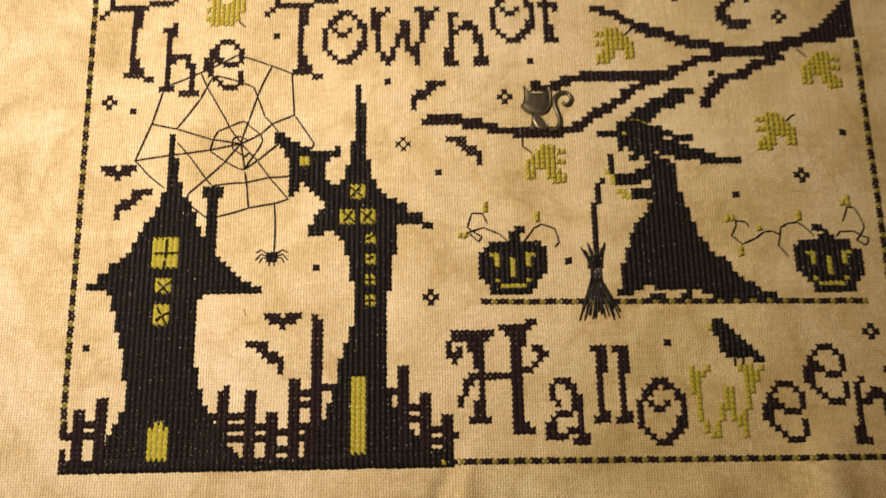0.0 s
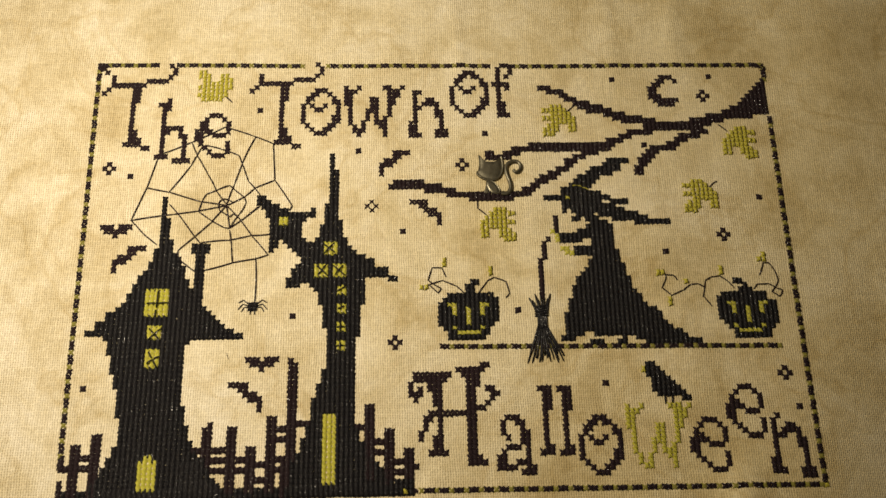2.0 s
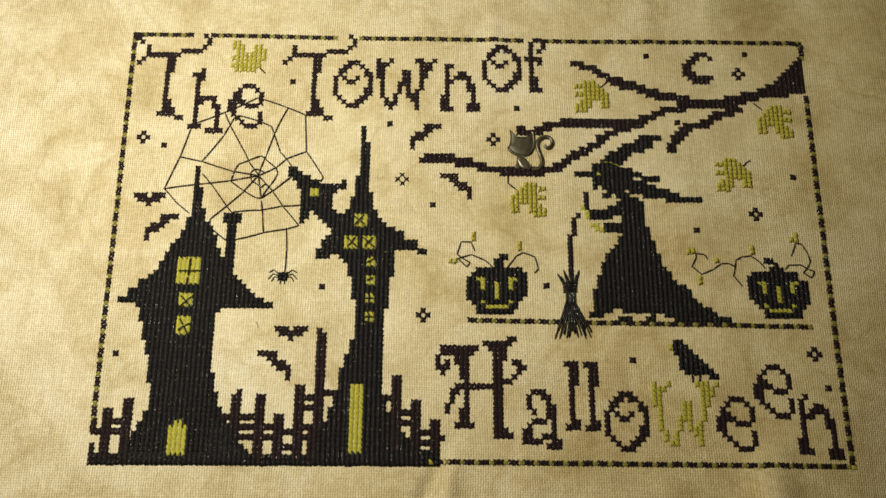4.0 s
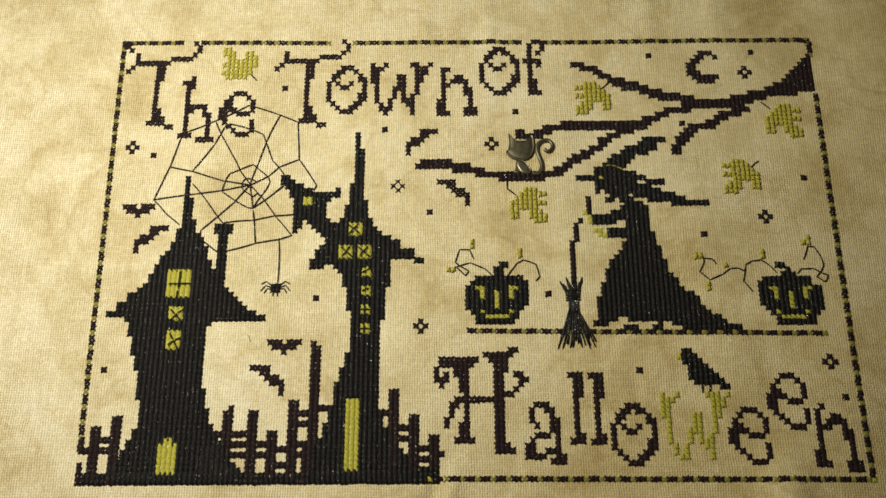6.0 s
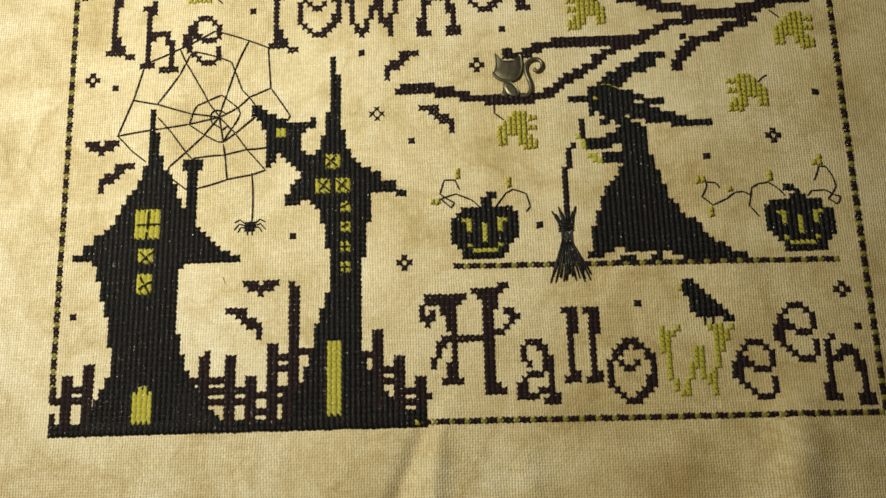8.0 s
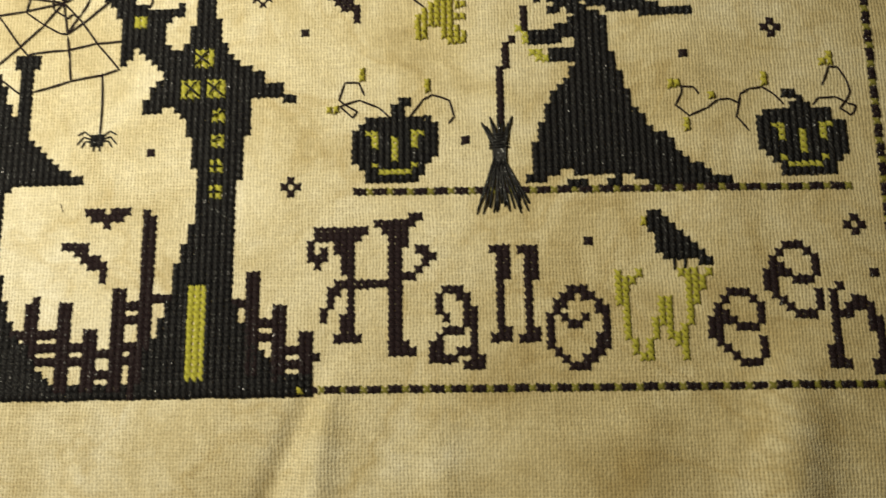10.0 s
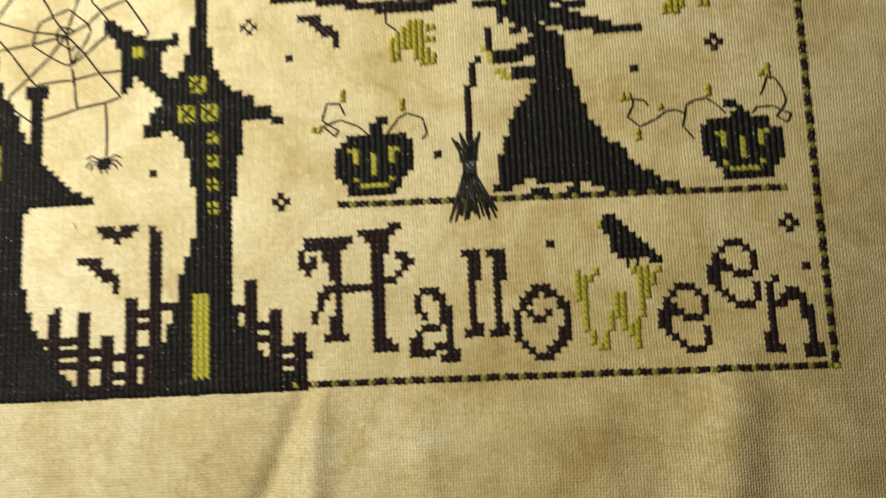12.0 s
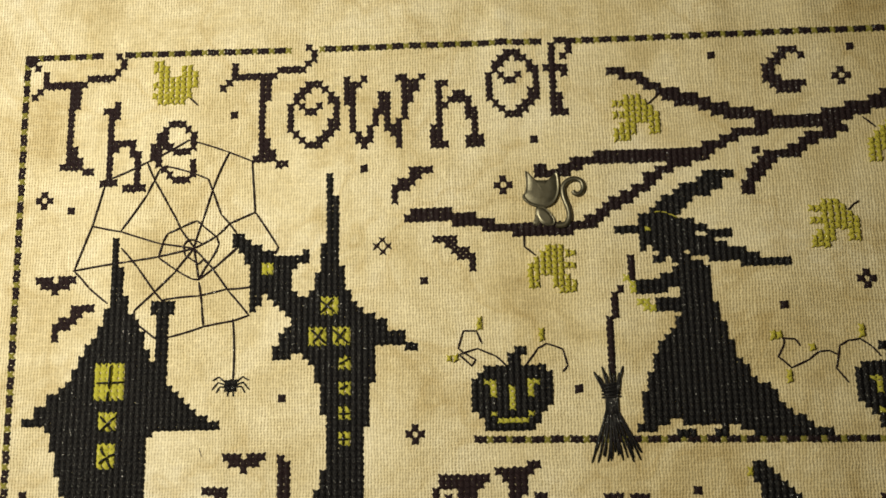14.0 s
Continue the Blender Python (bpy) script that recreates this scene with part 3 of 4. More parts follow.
# ---------------------------------------------------------------- pumpkins and the crow
pumpkin = motif("pumpkin", (73.03, 48.96, """
.....l...........
.....l...........
...............l.
...............l.
.................
...........ss....
ll........ss.....
..........ss.....
......##########.
.....############
....##ee#####ee##
....###e##n##e###
....###e##n##e###
....######n######
....######n#####.
.....##m#####m#..
......##mmmmm##..
......########...
"""), {"#": BLACK, "s": BLACK, "e": LIME, "n": LIME, "m": LIME, "l": OLIVE}, {"#": "shell", "s": "stalk", "e": "eye", "n": "nose", "m": "mouth", "l": "vine_leaf"}, "black stitched lantern pumpkin with yellow face and curled vines", "pumpkin motif", "lantern pumpkins")
thread_part("vine", [(82.37, 41.33), (80.51, 43.19), (77.61, 44.44), (74.64, 43.51), (76.62, 41.64), (77.29, 42.63), (76.2, 43.29), (74.49, 44.52), (75.38, 47.34), (77.51, 47.29), (78.37, 45.25)], PLUM, pumpkin, width=0.15, high=0.24)
thread_part("vine", [(85.19, 41.45), (87.4, 44.3), (88.71, 45), (91.39, 44.02), (92.09, 41.38), (91.23, 40.41)], PLUM, pumpkin, width=0.15, high=0.24)
pumpkin_b = motif("pumpkin", (124.65, 49.42, """
........................l.
.......................ll.
..........................
..............l...........
ll............l...........
..........................
......l..........ss.......
...................s......
..................sss.....
..............#####ss###..
..l..........###########..
..l..........##ee#####ee##
.............###e##n##e###
.............###e##n##e###
.............######n######
..............#####n######
...............#m#####m##.
................#mmmmm##..
................########..
"""), {"#": BLACK, "s": BLACK, "e": LIME, "n": LIME, "m": LIME, "l": OLIVE}, {"#": "shell", "s": "stalk", "e": "eye", "n": "nose", "m": "mouth", "l": "vine_leaf"}, "black stitched lantern pumpkin with long trailing vine, at the ledge's end", "pumpkin motif", "lantern pumpkins")
thread_part("vine", [(141.29, 41.78), (139.92, 43.44), (138.29, 44.58), (136.43, 44.35), (135.03, 43.56), (134.19, 40), (135.82, 37.82)], PLUM, pumpkin_b, width=0.15, high=0.24)
thread_part("vine", [(134.69, 42.09), (133.42, 42.79), (131.67, 42.66), (130.03, 41.46), (127.15, 40.22), (125.25, 42), (126.34, 44.08), (126.21, 44.94), (128.05, 44.75), (128.78, 43.65)], PLUM, pumpkin_b, width=0.15, high=0.24)
thread_part("vine", [(145.64, 41.58), (146.45, 42.6), (149, 42.69), (150.9, 41.55), (151.88, 41.29), (151.56, 40.25), (151, 39.75), (149.51, 40.87), (150.43, 41.88), (151.31, 43.43), (150.83, 45.57), (149.81, 47.44), (148.49, 47.5), (147.28, 44.68)], PLUM, pumpkin_b, width=0.15, high=0.24)
crow = motif("crow", (119.57, 25.35, """
.##.......
k###......
.####.....
..####....
..#####...
..######..
...######.
........##
"""), {"#": BLACK, "k": OLIVE}, {"#": "plumage", "k": "beak"}, "black cross-stitched crow perched on a letter", "bird motif")
thread_part("leg", [(123.54, 18.87), (123.52, 17.13)], BLACK, crow, width=0.22, high=0.3)
thread_part("leg", [(125.16, 18.81), (124.98, 17.24)], BLACK, crow, width=0.22, high=0.3)

# ---------------------------------------------------------------- lettering
single("letter_T", (0.57, 97.4, """
...............#.
................#
................#
..#............#.
..#.......#####..
..########.......
.#.....##........
#......##........
.......##........
.......##........
.......#.........
.......#.........
.......#.........
.......#.........
.......#.........
.......#.........
.......#.........
.......##........
.......##........
.......###.......
......####.......
..........##.....
"""), PLUM, "dark aubergine cross-stitched letter T in curly lettering", "letter", "letters of the words The Town Of")
single("letter_h", (13.86, 88.26, """
..#.....
###.....
.##.....
.#......
.#......
.#......
.#......
.#####..
.##..#..
.#...##.
.#....#.
.#....#.
.#....#.
.#....#.
###...#.
....####
"""), PLUM, "dark aubergine cross-stitched letter h in curly lettering", "letter", "letters of the words The Town Of")
single("letter_e", (22.55, 84.42, """
...###..
..#...#.
.##....#
.##....#
####...#
##..###.
##......
.#.....#
..#....#
...#...#
....###.
"""), PLUM, "dark aubergine cross-stitched letter e in curly lettering", "letter", "letters of the words The Town Of")
single("letter_T", (34.46, 97.69, """
...............#.
................#
................#
..#............#.
..#.......#####..
..########.......
.#.....##........
#......##........
.......##........
.......##........
.......#.........
.......#.........
.......#.........
.......#.........
.......#.........
.......#.........
.......#.........
.......##........
.......##........
.......###.......
......####.......
..........##.....
"""), PLUM, "dark aubergine cross-stitched letter T in curly lettering", "letter", "letters of the words The Town Of")
single("letter_o", (46.45, 90.84, """
...###...
..##..#..
.##....#.
.#.....##
#.#..#..#
#..##...#
#.......#
#......##
#......##
.#....##.
..#..##..
...###...
"""), PLUM, "dark aubergine cross-stitched letter o in curly lettering", "letter", "letters of the words The Town Of")
single("letter_w", (56.24, 91.41, """
#..#.....##..#
###.......###.
##........###.
##....##..##..
##....##..##..
.#....##..#...
.#...###..#...
.#...#.#..#...
.#...#.#.#....
.#..#..###....
..#.#...##....
..###....#....
...#.....#....
"""), PLUM, "dark aubergine cross-stitched letter w in curly lettering", "letter", "letters of the words The Town Of")
single("letter_n", (71.16, 90.05, """
.##......
.#.......
.#..##...
.#.####..
.##...#..
.#....##.
.#....##.
.#.....#.
##.....#.
##.....#.
##....###
###...###
"""), PLUM, "dark aubergine cross-stitched letter n in curly lettering", "letter", "letters of the words The Town Of")
single("letter_O", (80.87, 95.1, """
...###...
..##.##..
.##....#.
.#.....##
#.#..#..#
#..##...#
#.......#
#......##
#......##
.#....##.
..#..##..
...###...
"""), PLUM, "dark aubergine cross-stitched letter O in curly lettering", "letter", "letters of the words The Town Of")
single("letter_f", (90.71, 97.11, """
..##.
.#..#
.#..#
.#.#.
.#...
####.
.#.#.
.#...
.#...
.#...
.##..
.##..
.##..
.###.
"""), PLUM, "dark aubergine cross-stitched letter f in curly lettering", "letter", "letters of the words The Town Of")
single("letter_H", (70.47, 26.02, """
...............##..
..........######...
.########..####....
.#######....###....
#...###.....###....
#.#.###.....##..##.
###..##.....##...##
.#...##.....##...#.
.....##.....##..#..
......#.....####...
....##########.....
...##.#.....##.....
...#..#.....##.....
...#..#.....##.....
..#...#.....##.....
..#..##.....##.....
.....##.....##.....
.....##.....##.....
....####....##.....
............###....
............####...
"""), PLUM, "dark aubergine cross-stitched letter H in curly lettering", "letter", "letters of the word Halloween")
single("letter_a", (88.37, 14.94, """
..###...
.#..##..
.#...#..
.#...##.
..#..##.
.....##.
..###.#.
.#....#.
##....#.
##..###.
####..##
.....###
"""), PLUM, "dark aubergine cross-stitched letter a in curly lettering", "letter", "letters of the word Halloween")
single("letter_l", (97.32, 20.82, """
###
.##
.##
.##
.##
.#.
.#.
.#.
.#.
.#.
.#.
.#.
.##
###
"""), PLUM, "dark aubergine cross-stitched letter l in curly lettering", "letter", "letters of the word Halloween")
single("letter_l", (101.39, 20.67, """
###
.##
.##
.##
.##
.#.
.#.
.#.
.#.
.#.
.#.
.#.
.##
###
"""), PLUM, "dark aubergine cross-stitched letter l in curly lettering", "letter", "letters of the word Halloween")
single("letter_o", (105.38, 14.58, """
...###...
..##.##..
.##....#.
.#.....##
#.#..#..#
#..##...#
#.......#
#......##
#......##
.#....##.
..#..##..
...###...
"""), PLUM, "dark aubergine cross-stitched letter o in curly lettering", "letter", "letters of the word Halloween")
single("letter_w", (115.36, 16.67, """
y..y.....yyy.y
yyy.......yyy.
yy........yyy.
yy........yy..
yy....yy..yy..
.y....yy..y...
.y....yy..y...
.y...yyy..y...
.y...y.y.y....
.y...y.yyy....
..y.y...yy....
..y.y....y....
...yy....y....
"""), MOSS, "chartreuse cross-stitched letter w in curly lettering", "letter", "letters of the word Halloween", width=0.20, high=0.46, reach=0.52, tall=1.35, lift=0.22)
single("letter_e", (128.29, 13.64, """
...###..
..#...#.
.#.....#
.##....#
####...#
##..###.
##......
.#.....#
..#....#
...#...#
....###.
"""), PLUM, "dark aubergine cross-stitched letter e in curly lettering", "letter", "letters of the word Halloween")
single("letter_e", (136.57, 20.33, """
...###..
..#...#.
.#.....#
.##....#
####...#
##..###.
##......
.#.....#
..#....#
...#...#
....###.
"""), PLUM, "dark aubergine cross-stitched letter e in curly lettering", "letter", "letters of the word Halloween")
single("letter_n", (144.53, 14.22, """
..#......
.#.......
.#..##...
.#.####..
.###..#..
.#....##.
.#....##.
.#.....#.
.#.....#.
##.....#.
##.....#.
###...###
......###
"""), PLUM, "dark aubergine cross-stitched letter n in curly lettering", "letter", "letters of the word Halloween")

# ---------------------------------------------------------------- bats, leaves, stars and dots
single("bat", (3.46, 57.63, """
###.###
.#####.
...#...
"""), PLUM, "small dark cross-stitched flying bat", "bat motif", "flying bats")
single("bat", (6.88, 52.68, """
...####
...##..
.###...
###....
#......
#......
"""), PLUM, "small dark cross-stitched flying bat", "bat motif", "flying bats")
single("bat", (64.4, 74.73, """
...####
...##..
.###...
###....
#......
#......
"""), PLUM, "small dark cross-stitched flying bat", "bat motif", "flying bats")
single("bat", (71.2, 62.7, """
####...
..##...
...###.
....###
......#
......#
"""), PLUM, "small dark cross-stitched flying bat", "bat motif", "flying bats", width=0.27, tall=1.0)
single("bat", (36.39, 27.91, """
###.###
.#####.
...#...
"""), PLUM, "small dark cross-stitched flying bat", "bat motif", "flying bats")
single("bat", (33.24, 22.62, """
####...
..##...
...###.
....###
......#
......#
"""), PLUM, "small dark cross-stitched flying bat", "bat motif", "flying bats")
leaf = motif("leaf", (22.5, 95.6, """
yy......
yyy..yy.
.yy..yyy
.yyyyyyy
yyyyyyyy
.yyyyyy.
yyyyyyy.
.yyyyy..
"""), {"y": OLIVE}, {"y": "blade"}, "olive-chartreuse openly stitched maple leaf with dark stem", "leaf motif", "falling leaves")
thread_part("stem", [(28.22, 89.62), (30.09, 87.78)], PLUM, leaf, width=0.16, high=0.26)
leaf_001 = motif("leaf", (101.9, 86.2, """
..yyy...
yyyyyy..
..yyyyy.
yyyyyyyy
..yyyyyy
.yyy..yy
yyyy..yy
yyy.....
"""), {"y": OLIVE}, {"y": "blade"}, "olive-chartreuse openly stitched maple leaf with dark stem", "leaf motif", "falling leaves")
thread_part("stem", [(107.48, 84.84), (109.99, 87.15)], PLUM, leaf_001, width=0.16, high=0.26)
leaf_002 = motif("leaf", (86.7, 60.7, """
...yyy..
..yyyyyy
.yyyyy..
yyyyyyyy
yyyyyy..
yy..yyy.
yy..yyyy
.....yyy
"""), {"y": OLIVE}, {"y": "blade"}, "olive-chartreuse openly stitched maple leaf with dark stem", "leaf motif", "falling leaves")
thread_part("stem", [(85.83, 63.29), (85.84, 61), (87.64, 59.53)], PLUM, leaf_002, width=0.16, high=0.26)
leaf_003 = motif("leaf", (132.75, 66.95, """
..yyy...
yyyyyy..
..yyyyy.
yyyyyyyy
..yyyyyy
.yyy..yy
yyyy..yy
yyy.....
"""), {"y": OLIVE}, {"y": "blade"}, "olive-chartreuse openly stitched maple leaf with dark stem", "leaf motif", "falling leaves")
thread_part("stem", [(138.7, 65.52), (139.6, 66.43), (140.56, 66.97)], PLUM, leaf_003, width=0.16, high=0.26)
leaf_004 = motif("leaf", (143.5, 80.1, """
...yyy..
..yyyyyy
.yyyyy..
yyyyyyyy
yyyyyy..
yy..yyy.
yy..yyyy
.....yyy
"""), {"y": OLIVE}, {"y": "blade"}, "olive-chartreuse openly stitched maple leaf with dark stem", "leaf motif", "falling leaves")
thread_part("stem", [(142.63, 81.24), (144.56, 79.5)], PLUM, leaf_004, width=0.16, high=0.26)

for x, y in [(3.57, 71.56), (82.64, 71.62), (62.22, 61.82), (67.26, 30.98), (140.48, 54.16), (139.85, 88.65), (149.69, 23.11)]:
    cells = [(x - 1, y), (x + 1, y), (x, y - 1), (x, y + 1)]
    thin = {"width": 0.2} if 62 < x < 63 else {}
    tagged(stitch_by_stitch("star", cells, PLUM, (x * S, y * S, float(cloth_height(x, y)) * S), **thin), "small dark four-stitch star with open centre", "star motif", "stars")
for x, y in [(36.54, 85.77), (59.24, 75.31), (88.15, 79.41), (8.49, 69.6), (69.14, 55.81), (126.93, 50.23), (93.72, 37.75), (45.44, 37.05), (118.71, 93.16), (141.85, 93.75),
             (124.82, 76.17), (149.87, 63.1), (111.38, 21.63), (151.71, 16.09), (3.17, 22.41)]:
    tagged(stitched("dot", [(x, y)], PLUM, None, (x * S, y * S, float(cloth_height(x, y)) * S), width=0.44, reach=0.64), "single dark cross-stitch dot", "dot motif", "dots")

fibre = tagged(new("loose_fibre"), "short dark loose fibre lying on the cloth", "fibre")
fibre.location = (32.2 * S, 28.7 * S, 0)
thread_part("strand", [(32.0, 29.4), (32.15, 28.8), (32.45, 28.1)], PLUM, fibre, width=0.06, high=0.10, arch=0.05)
# ---------------------------------------------------------------- spider and its web
web = tagged(new("spider_web"), "large black long-stitch spider web strung between letters and roofs", "web motif")
web.location = (28.0 * S, 60.0 * S, 0)
thread_part("strand", [(15.38, 75.08), (21.54, 77.78), (28.69, 81.48), (35.21, 79.3), (39.89, 77.31), (40.55, 68.34), (44.62, 62.17), (44.06, 61.03)], PLUM, web, width=0.15, high=0.24, arch=0.16)
thread_part("strand", [(21.54, 77.78), (22.97, 74.51), (25.62, 69.93), (27.31, 66.91), (27.73, 65.91), (30.19, 62.61)], PLUM, web, width=0.15, high=0.24, arch=0.16)
thread_part("strand", [(22.97, 74.51), (23.7, 76.19), (24.66, 76.96), (32.38, 74.37), (33.23, 72.15), (34.71, 68.14), (37.52, 64.62)], PLUM, web, width=0.15, high=0.24, arch=0.16)
thread_part("strand", [(22.97, 74.51), (21.78, 72.05), (17.51, 65.94)], PLUM, web, width=0.15, high=0.24, arch=0.16)
thread_part("strand", [(14.24, 73.81), (12.42, 66.89), (9.59, 59.14), (12.31, 56.17), (15.57, 53.49)], PLUM, web, width=0.15, high=0.24, arch=0.16)
thread_part("strand", [(12.32, 66.8), (17.52, 65.65), (24.4, 63.37), (30.19, 62.42)], PLUM, web, width=0.15, high=0.24, arch=0.16)
thread_part("strand", [(9.59, 59.14), (18.65, 60.43), (24, 61.15), (30.19, 62.42)], PLUM, web, width=0.15, high=0.24, arch=0.16)
thread_part("strand", [(35.91, 79.07), (33.21, 72.65), (31.6, 67.26), (30.19, 62.61)], PLUM, web, width=0.15, high=0.24, arch=0.16)
thread_part("strand", [(40.55, 68.34), (36.21, 66.52), (34.03, 64.44), (30.19, 62.42)], PLUM, web, width=0.15, high=0.24, arch=0.16)
thread_part("strand", [(17.66, 62.8), (20.66, 59.31), (23.65, 55.18), (25.18, 53.42)], PLUM, web, width=0.15, high=0.24, arch=0.16)
thread_part("strand", [(23.65, 55.18), (27.02, 58.45), (30.19, 62.42)], PLUM, web, width=0.15, high=0.24, arch=0.16)
thread_part("strand", [(23.65, 55.18), (20.3, 52.12), (20.38, 50.22), (24.07, 47.31)], PLUM, web, width=0.15, high=0.24, arch=0.16)
thread_part("strand", [(25.16, 53.8), (31.03, 54.31), (35.81, 55.32), (40.03, 55.59)], PLUM, web, width=0.15, high=0.24, arch=0.16)
thread_part("strand", [(30.19, 62.42), (33, 59.43), (36.2, 55.03), (39.74, 50.86)], PLUM, web, width=0.15, high=0.24, arch=0.16)
thread_part("strand", [(31.15, 56.6), (31.75, 52.77), (32.15, 49.17), (26.27, 47.53)], PLUM, web, width=0.15, high=0.24, arch=0.16)
thread_part("strand", [(32.15, 49.17), (37.09, 49.99), (39.74, 50.86)], PLUM, web, width=0.15, high=0.24, arch=0.16)
thread_part("strand", [(31.14, 57.08), (29.97, 57.21), (27, 58.93), (24.1, 61.05), (24.87, 63.75), (25.61, 65.1), (27.73, 66.01), (30.63, 67.19), (31.83, 66.07), (34.03, 64.25), (34.45, 63.06), (32.98, 60.2), (31.14, 57.08)], PLUM, web, width=0.15, high=0.24, arch=0.16)
thread_part("strand", [(31.14, 57.08), (30.19, 62.42)], PLUM, web, width=0.15, high=0.24, arch=0.16)
thread_part("strand", [(28.42, 63.05), (29.17, 63.91), (30.24, 63.88), (31.53, 63.15)], PLUM, web, width=0.15, high=0.24, arch=0.16)
thread_part("strand", [(28.42, 63.05), (28.67, 61.3), (29.87, 60.49), (31.06, 59.68), (31.81, 60.43), (33.6, 58.83), (37.58, 62.19)], PLUM, web, width=0.15, high=0.24, arch=0.16)
thread_part("strand", [(31.14, 57.08), (34.26, 59.39), (37.38, 62.2)], PLUM, web, width=0.15, high=0.24, arch=0.16)
thread_part("strand", [(37.09, 50.17), (37.25, 39.41)], PLUM, web, width=0.15, high=0.24, arch=0.16)

spider = tagged(new("spider"), "small black stitched spider hanging on a thread", "spider motif")
spider.location = (36.95 * S, 39.3 * S, 0)
stitched("abdomen", [(36.45, 39.75), (37.45, 39.75), (36.45, 38.85), (37.45, 38.85)], BLACK, spider)
for side in (-1, 1):
    for shape in ([(0.9, 0.6), (2.0, 1.5), (3.0, 0.9)], [(0.9, 0.2), (2.1, 0.6), (3.1, -0.6)], [(0.9, -0.2), (1.8, -0.1), (2.4, -1.1)], [(0.4, -0.8), (0.5, -1.7)]):
        thread_part("leg", [(36.95 + side * u, 39.3 + v) for u, v in shape], BLACK, spider, width=0.13, high=0.22)

# ---------------------------------------------------------------- cat charm of metal


def smooth_ring(points, rounds=2):
    """Rounds off a closed outline by cutting its corners."""
    for _ in range(rounds):
        points = [q for a, b in zip(points, points[1:] + points[:1])
                  for q in ((a[0] * 0.78 + b[0] * 0.22, a[1] * 0.78 + b[1] * 0.22), (a[0] * 0.22 + b[0] * 0.78, a[1] * 0.22 + b[1] * 0.78))]
    return points


def plate(name, outline, low, high, parent):
    """A cast plate with a rounded rim and a slightly domed face, outline and heights in stitches."""
    ring = smooth_ring(outline)
    cx, cy = sum(p[0] for p in ring) / len(ring), sum(p[1] for p in ring) / len(ring)
    verts, faces, n = [], [], len(ring)
    levels = [(1.0, low), (1.0, high - 0.16), (0.975, high - 0.03), (0.94, high), (0.90, high - 0.11), (0.85, high - 0.11), (0.78, high - 0.03), (0.5, high - 0.02), (0.25, high - 0.02)]
    for k, z in levels:
        verts += [((cx + (x - cx) * k) * S - parent.location.x, (cy + (y - cy) * k) * S - parent.location.y, z * S) for x, y in ring]
    for i in range(len(levels) - 1):
        faces += [(i * n + j, i * n + (j + 1) % n, (i + 1) * n + (j + 1) % n, (i + 1) * n + j) for j in range(n)]
    faces += [tuple(reversed(range(n))), tuple((len(levels) - 1) * n + j for j in range(n))]
    bm = bmesh.new()
    vs = [bm.verts.new(v) for v in verts]
    for f in faces:
        bm.faces.new([vs[i] for i in f])
    bmesh.ops.recalc_face_normals(bm, faces=bm.faces)
    for f in bm.faces:
        f.smooth = True
    return part(name, bm, METAL, parent)


charm = tagged(new("cat_charm"), "dull grey metal cat-shaped charm sewn onto the stitched branch", "charm")
charm.location = (90.0 * S, 64.3 * S, 0)
plate("head", [(86.5, 72.3), (86.4, 70.3), (85.6, 69.3), (86.7, 68.1), (88.1, 67.5), (89.9, 67.4), (91.3, 68.3), (92.0, 70.0), (92.0, 71.7), (91.9, 73.1), (91.6, 73.7), (90.8, 72.2), (89.3, 72.1), (87.7, 72.2), (87.0, 73.2), (86.3, 74.1)], 0.30, 0.78, charm)
plate("torso", [(87.8, 66.6), (88.1, 65.8), (88.6, 64.9), (89.3, 64.3), (90.9, 64.3), (91.1, 65.2), (90.4, 66.5), (89.3, 67.6), (88.0, 67.7)], 0.28, 0.72, charm)
plate("foreleg", [(88.4, 66.5), (88.5, 65.8), (88.7, 65.0), (88.2, 64.3), (87.3, 64.5), (87.3, 64.9), (87.7, 65.5), (87.8, 66.4)], 0.26, 0.66, charm)
tail_points = [(91.2, 64.4), (92.1, 64.3), (92.9, 64.5), (93.5, 65.6), (93.3, 67.3), (92.8, 68.5), (92.5, 69.7), (92.5, 70.9), (93.3, 71.9), (94.6, 72.3), (95.7, 71.8), (96.0, 70.5), (95.3, 69.5), (94.5, 69.5), (94.2, 70.1)]
for _ in range(2):
    inner = [q for a, b in zip(tail_points, tail_points[1:]) for q in ((a[0] * 0.75 + b[0] * 0.25, a[1] * 0.75 + b[1] * 0.25), (a[0] * 0.25 + b[0] * 0.75, a[1] * 0.25 + b[1] * 0.75))]
    tail_points = [tail_points[0], *inner, tail_points[-1]]
verts, faces = [], []
for i, (x, y) in enumerate(tail_points):
    a, b = tail_points[max(i - 1, 0)], tail_points[min(i + 1, len(tail_points) - 1)]
    far = math.hypot(b[0] - a[0], b[1] - a[1])
    nx, ny = -(b[1] - a[1]) / far, (b[0] - a[0]) / far
    w = 0.52 - 0.17 * i / len(tail_points) if i < len(tail_points) - 1 else 0.26
    for j in range(10):
        c = 2 * math.pi * j / 10
        verts.append(((x + nx * math.cos(c) * w) * S - charm.location.x, (y + ny * math.cos(c) * w) * S - charm.location.y, (0.66 + 0.34 * math.sin(c)) * S))
for i in range(len(tail_points) - 1):
    faces += [(i * 10 + j, i * 10 + (j + 1) % 10, (i + 1) * 10 + (j + 1) % 10, (i + 1) * 10 + j) for j in range(10)]
faces += [tuple(reversed(range(10))), tuple(len(verts) - 10 + j for j in range(10))]
link_mesh("tail", verts, faces, METAL, charm)

# ---------------------------------------------------------------- dashed border and the ledge, dash by dash


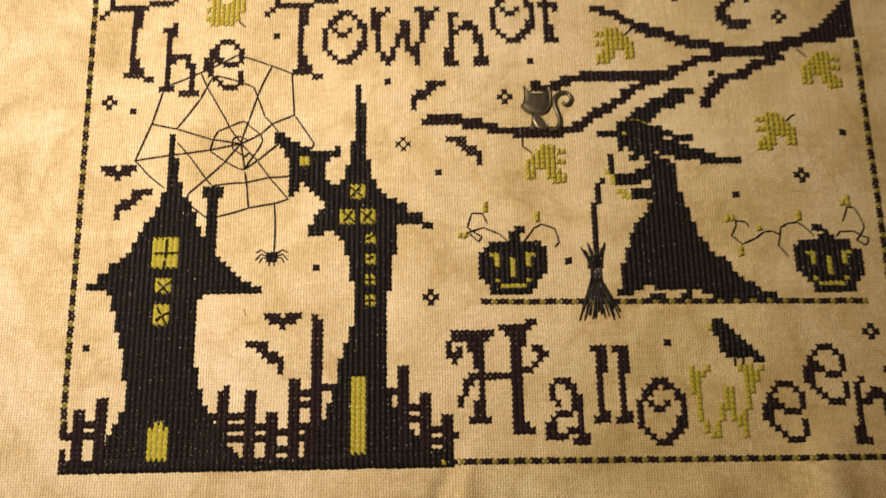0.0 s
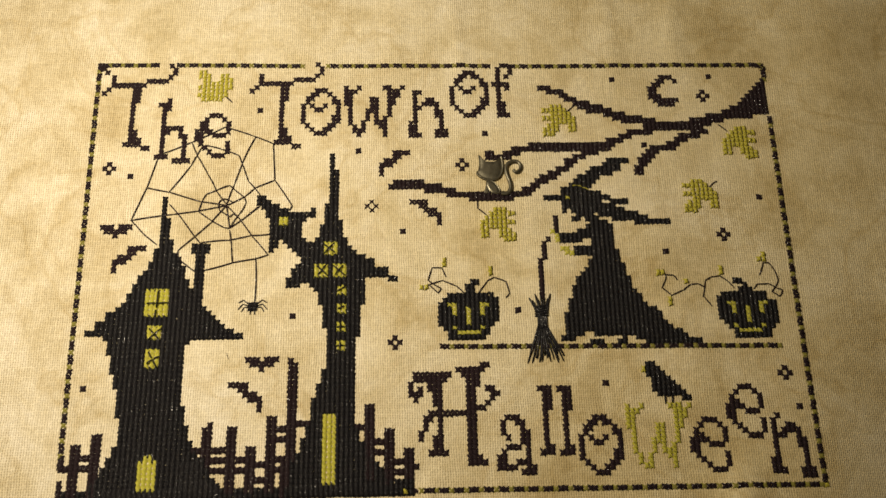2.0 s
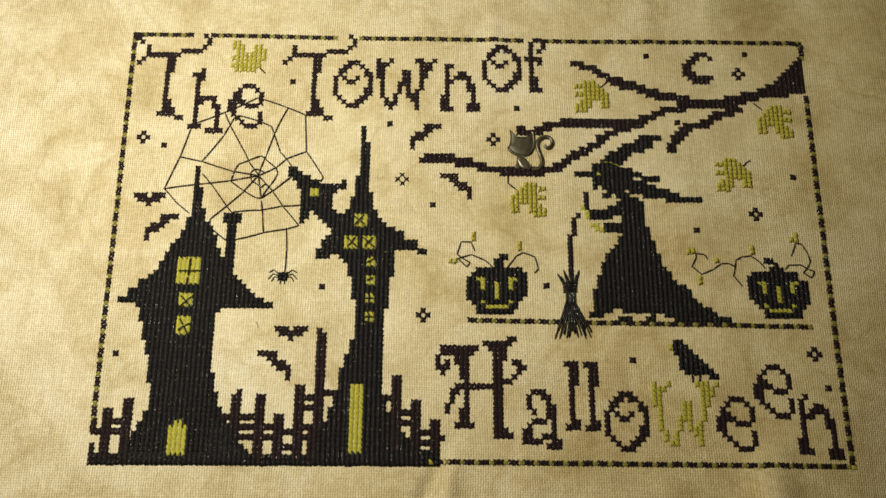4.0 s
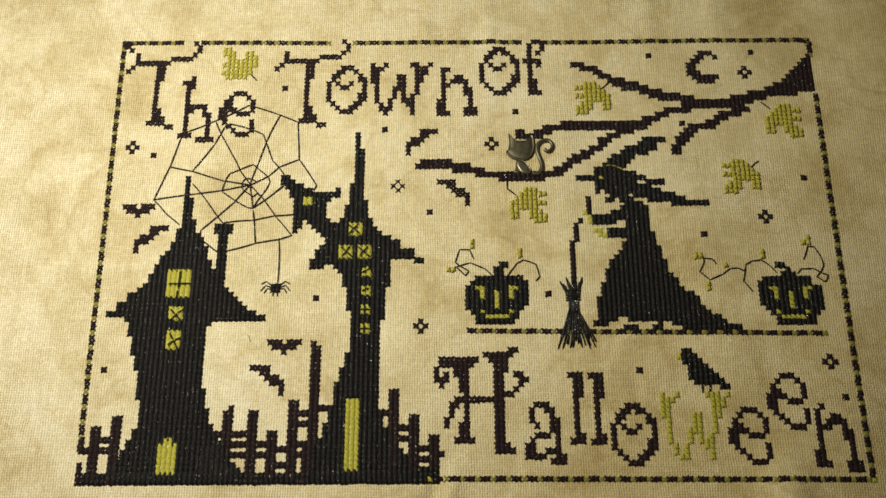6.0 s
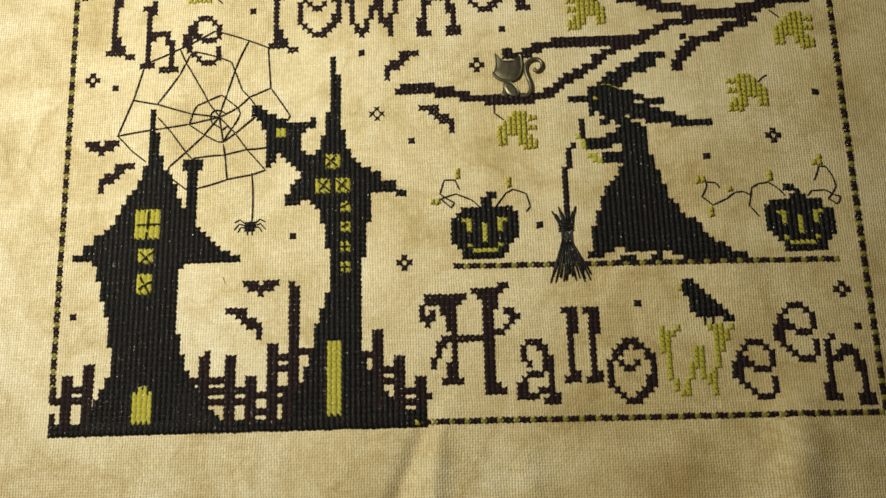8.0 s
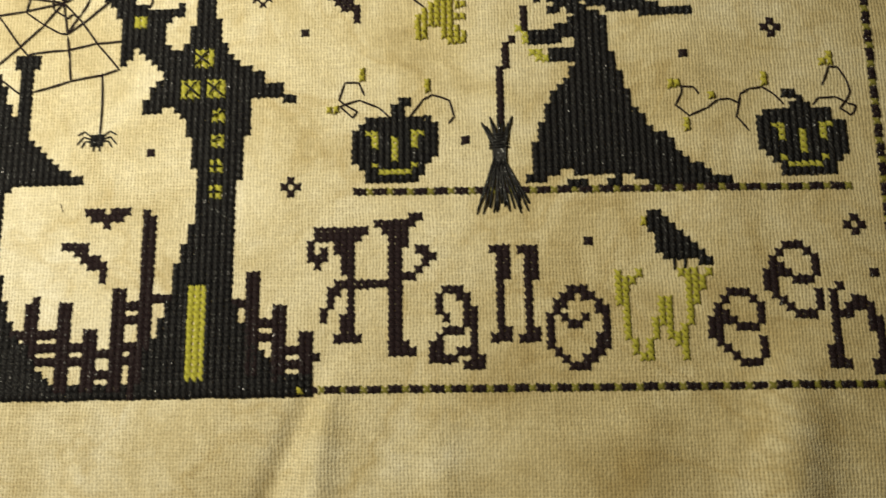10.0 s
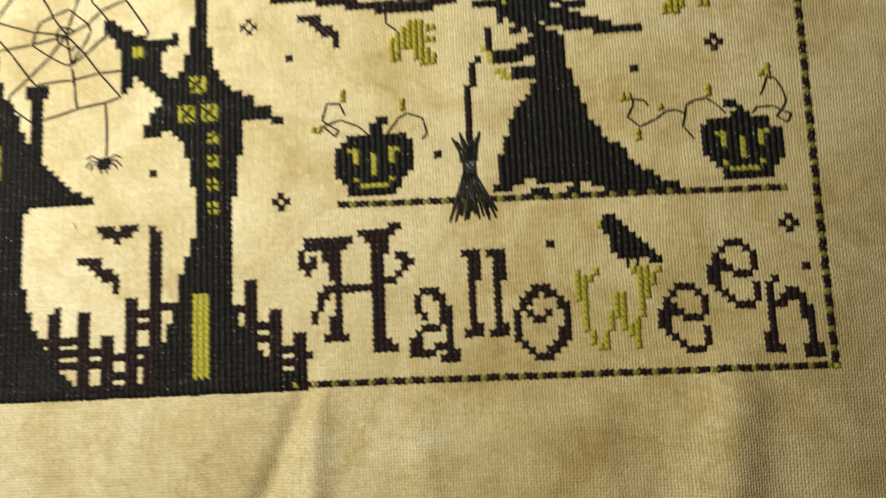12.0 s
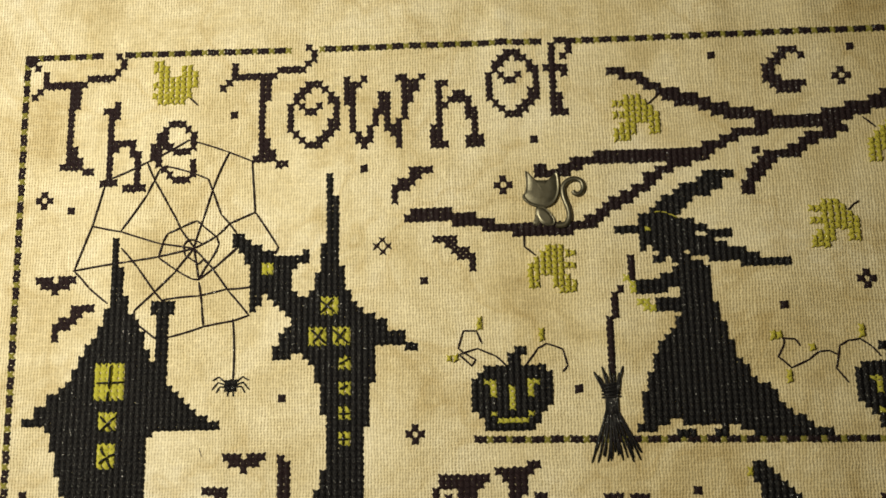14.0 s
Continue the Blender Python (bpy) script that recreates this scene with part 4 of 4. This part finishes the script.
def dash_mesh(name, steps, along, mat, **size):
    """Stitches side by side about the origin, shared by all alike dashes."""
    cells = [(s, 0) if along == "x" else (0, s) for s in steps]
    verts, faces = cross_stitches([(x + 400, y - 400) for x, y in cells], **size)
    verts = verts - np.array((400 * S, -400 * S, float(cloth_height(400, -400)) * S))
    data = bpy.data.meshes.new(name)
    data.from_pydata(verts.tolist(), run_on(len(verts), len(LEG)), faces.tolist())
    data.materials.append(mat)
    data.polygons.foreach_set("use_smooth", [True] * len(data.polygons))
    return data


DASH = {axis: [dash_mesh("dash", (-0.5, 0.5), axis, PLUM, width=0.31) for _ in range(4)] for axis in "xy"}
LINK = {axis: [dash_mesh("link", (0.0,), axis, DULL, width=0.21) for _ in range(4)] for axis in "xy"}


def dashed_line(parent, axis, a, b, gaps=()):
    """Two dark stitches and one pale one in turn, from a to b (stitches)."""
    far = math.hypot(b[0] - a[0], b[1] - a[1])
    count = round(far / 3)
    for k in range(count):
        for kind, f in ((DASH, (k + 0.33) / count), (LINK, (k + 0.83) / count)):
            x, y = a[0] + (b[0] - a[0]) * f, a[1] + (b[1] - a[1]) * f
            here = x if axis == "x" else y
            if any(lo < here < hi for lo, hi in gaps):
                continue
            data = kind[axis][(k * 7 + k // 3) % 4]
            ob = new(data.name.split(".")[0], data)
            ob.parent = parent
            ob.location = (x * S, y * S, float(cloth_height(x, y)) * S)


border = tagged(new("dashed_border"), "dashed border of dark and chartreuse cross-stitches round the picture", "border")
dashed_line(border, "x", (69.9, 0.78), (154.2, 0.25))
dashed_line(border, "x", (-1.2, 97.75), (97.0, 96.9), gaps=((12.2, 17.6), (46.6, 50.6), (90.2, 94.8)))
dashed_line(border, "x", (97.0, 96.9), (155.0, 96.75))
dashed_line(border, "y", (0.2, 6.5), (-1.0, 96.6))
dashed_line(border, "y", (154.6, 0.3), (155.2, 96.3), gaps=((83.6, 92.6),))
stitched("corner", [(-0.95, 97.7), (-0.95, 96.7), (0.05, 97.7), (0.05, 96.7), (1.05, 97.7), (0.9, 95.8)], PLUM, border)
stitched("corner", [(153.9, 96.55), (154.9, 96.5), (155.2, 95.7)], PLUM, border)
stitched("corner", [(154.8, 0.1)], OLIVE, border, width=0.25)
stitched("corner", [(69.2, 0.7)], OLIVE, border, width=0.25, high=0.6)
ledge = tagged(new("dashed_ledge"), "dashed ledge line of dark and chartreuse stitches under the witch", "ledge line")
dashed_line(ledge, "x", (76.7, 30.0), (150.0, 28.95))
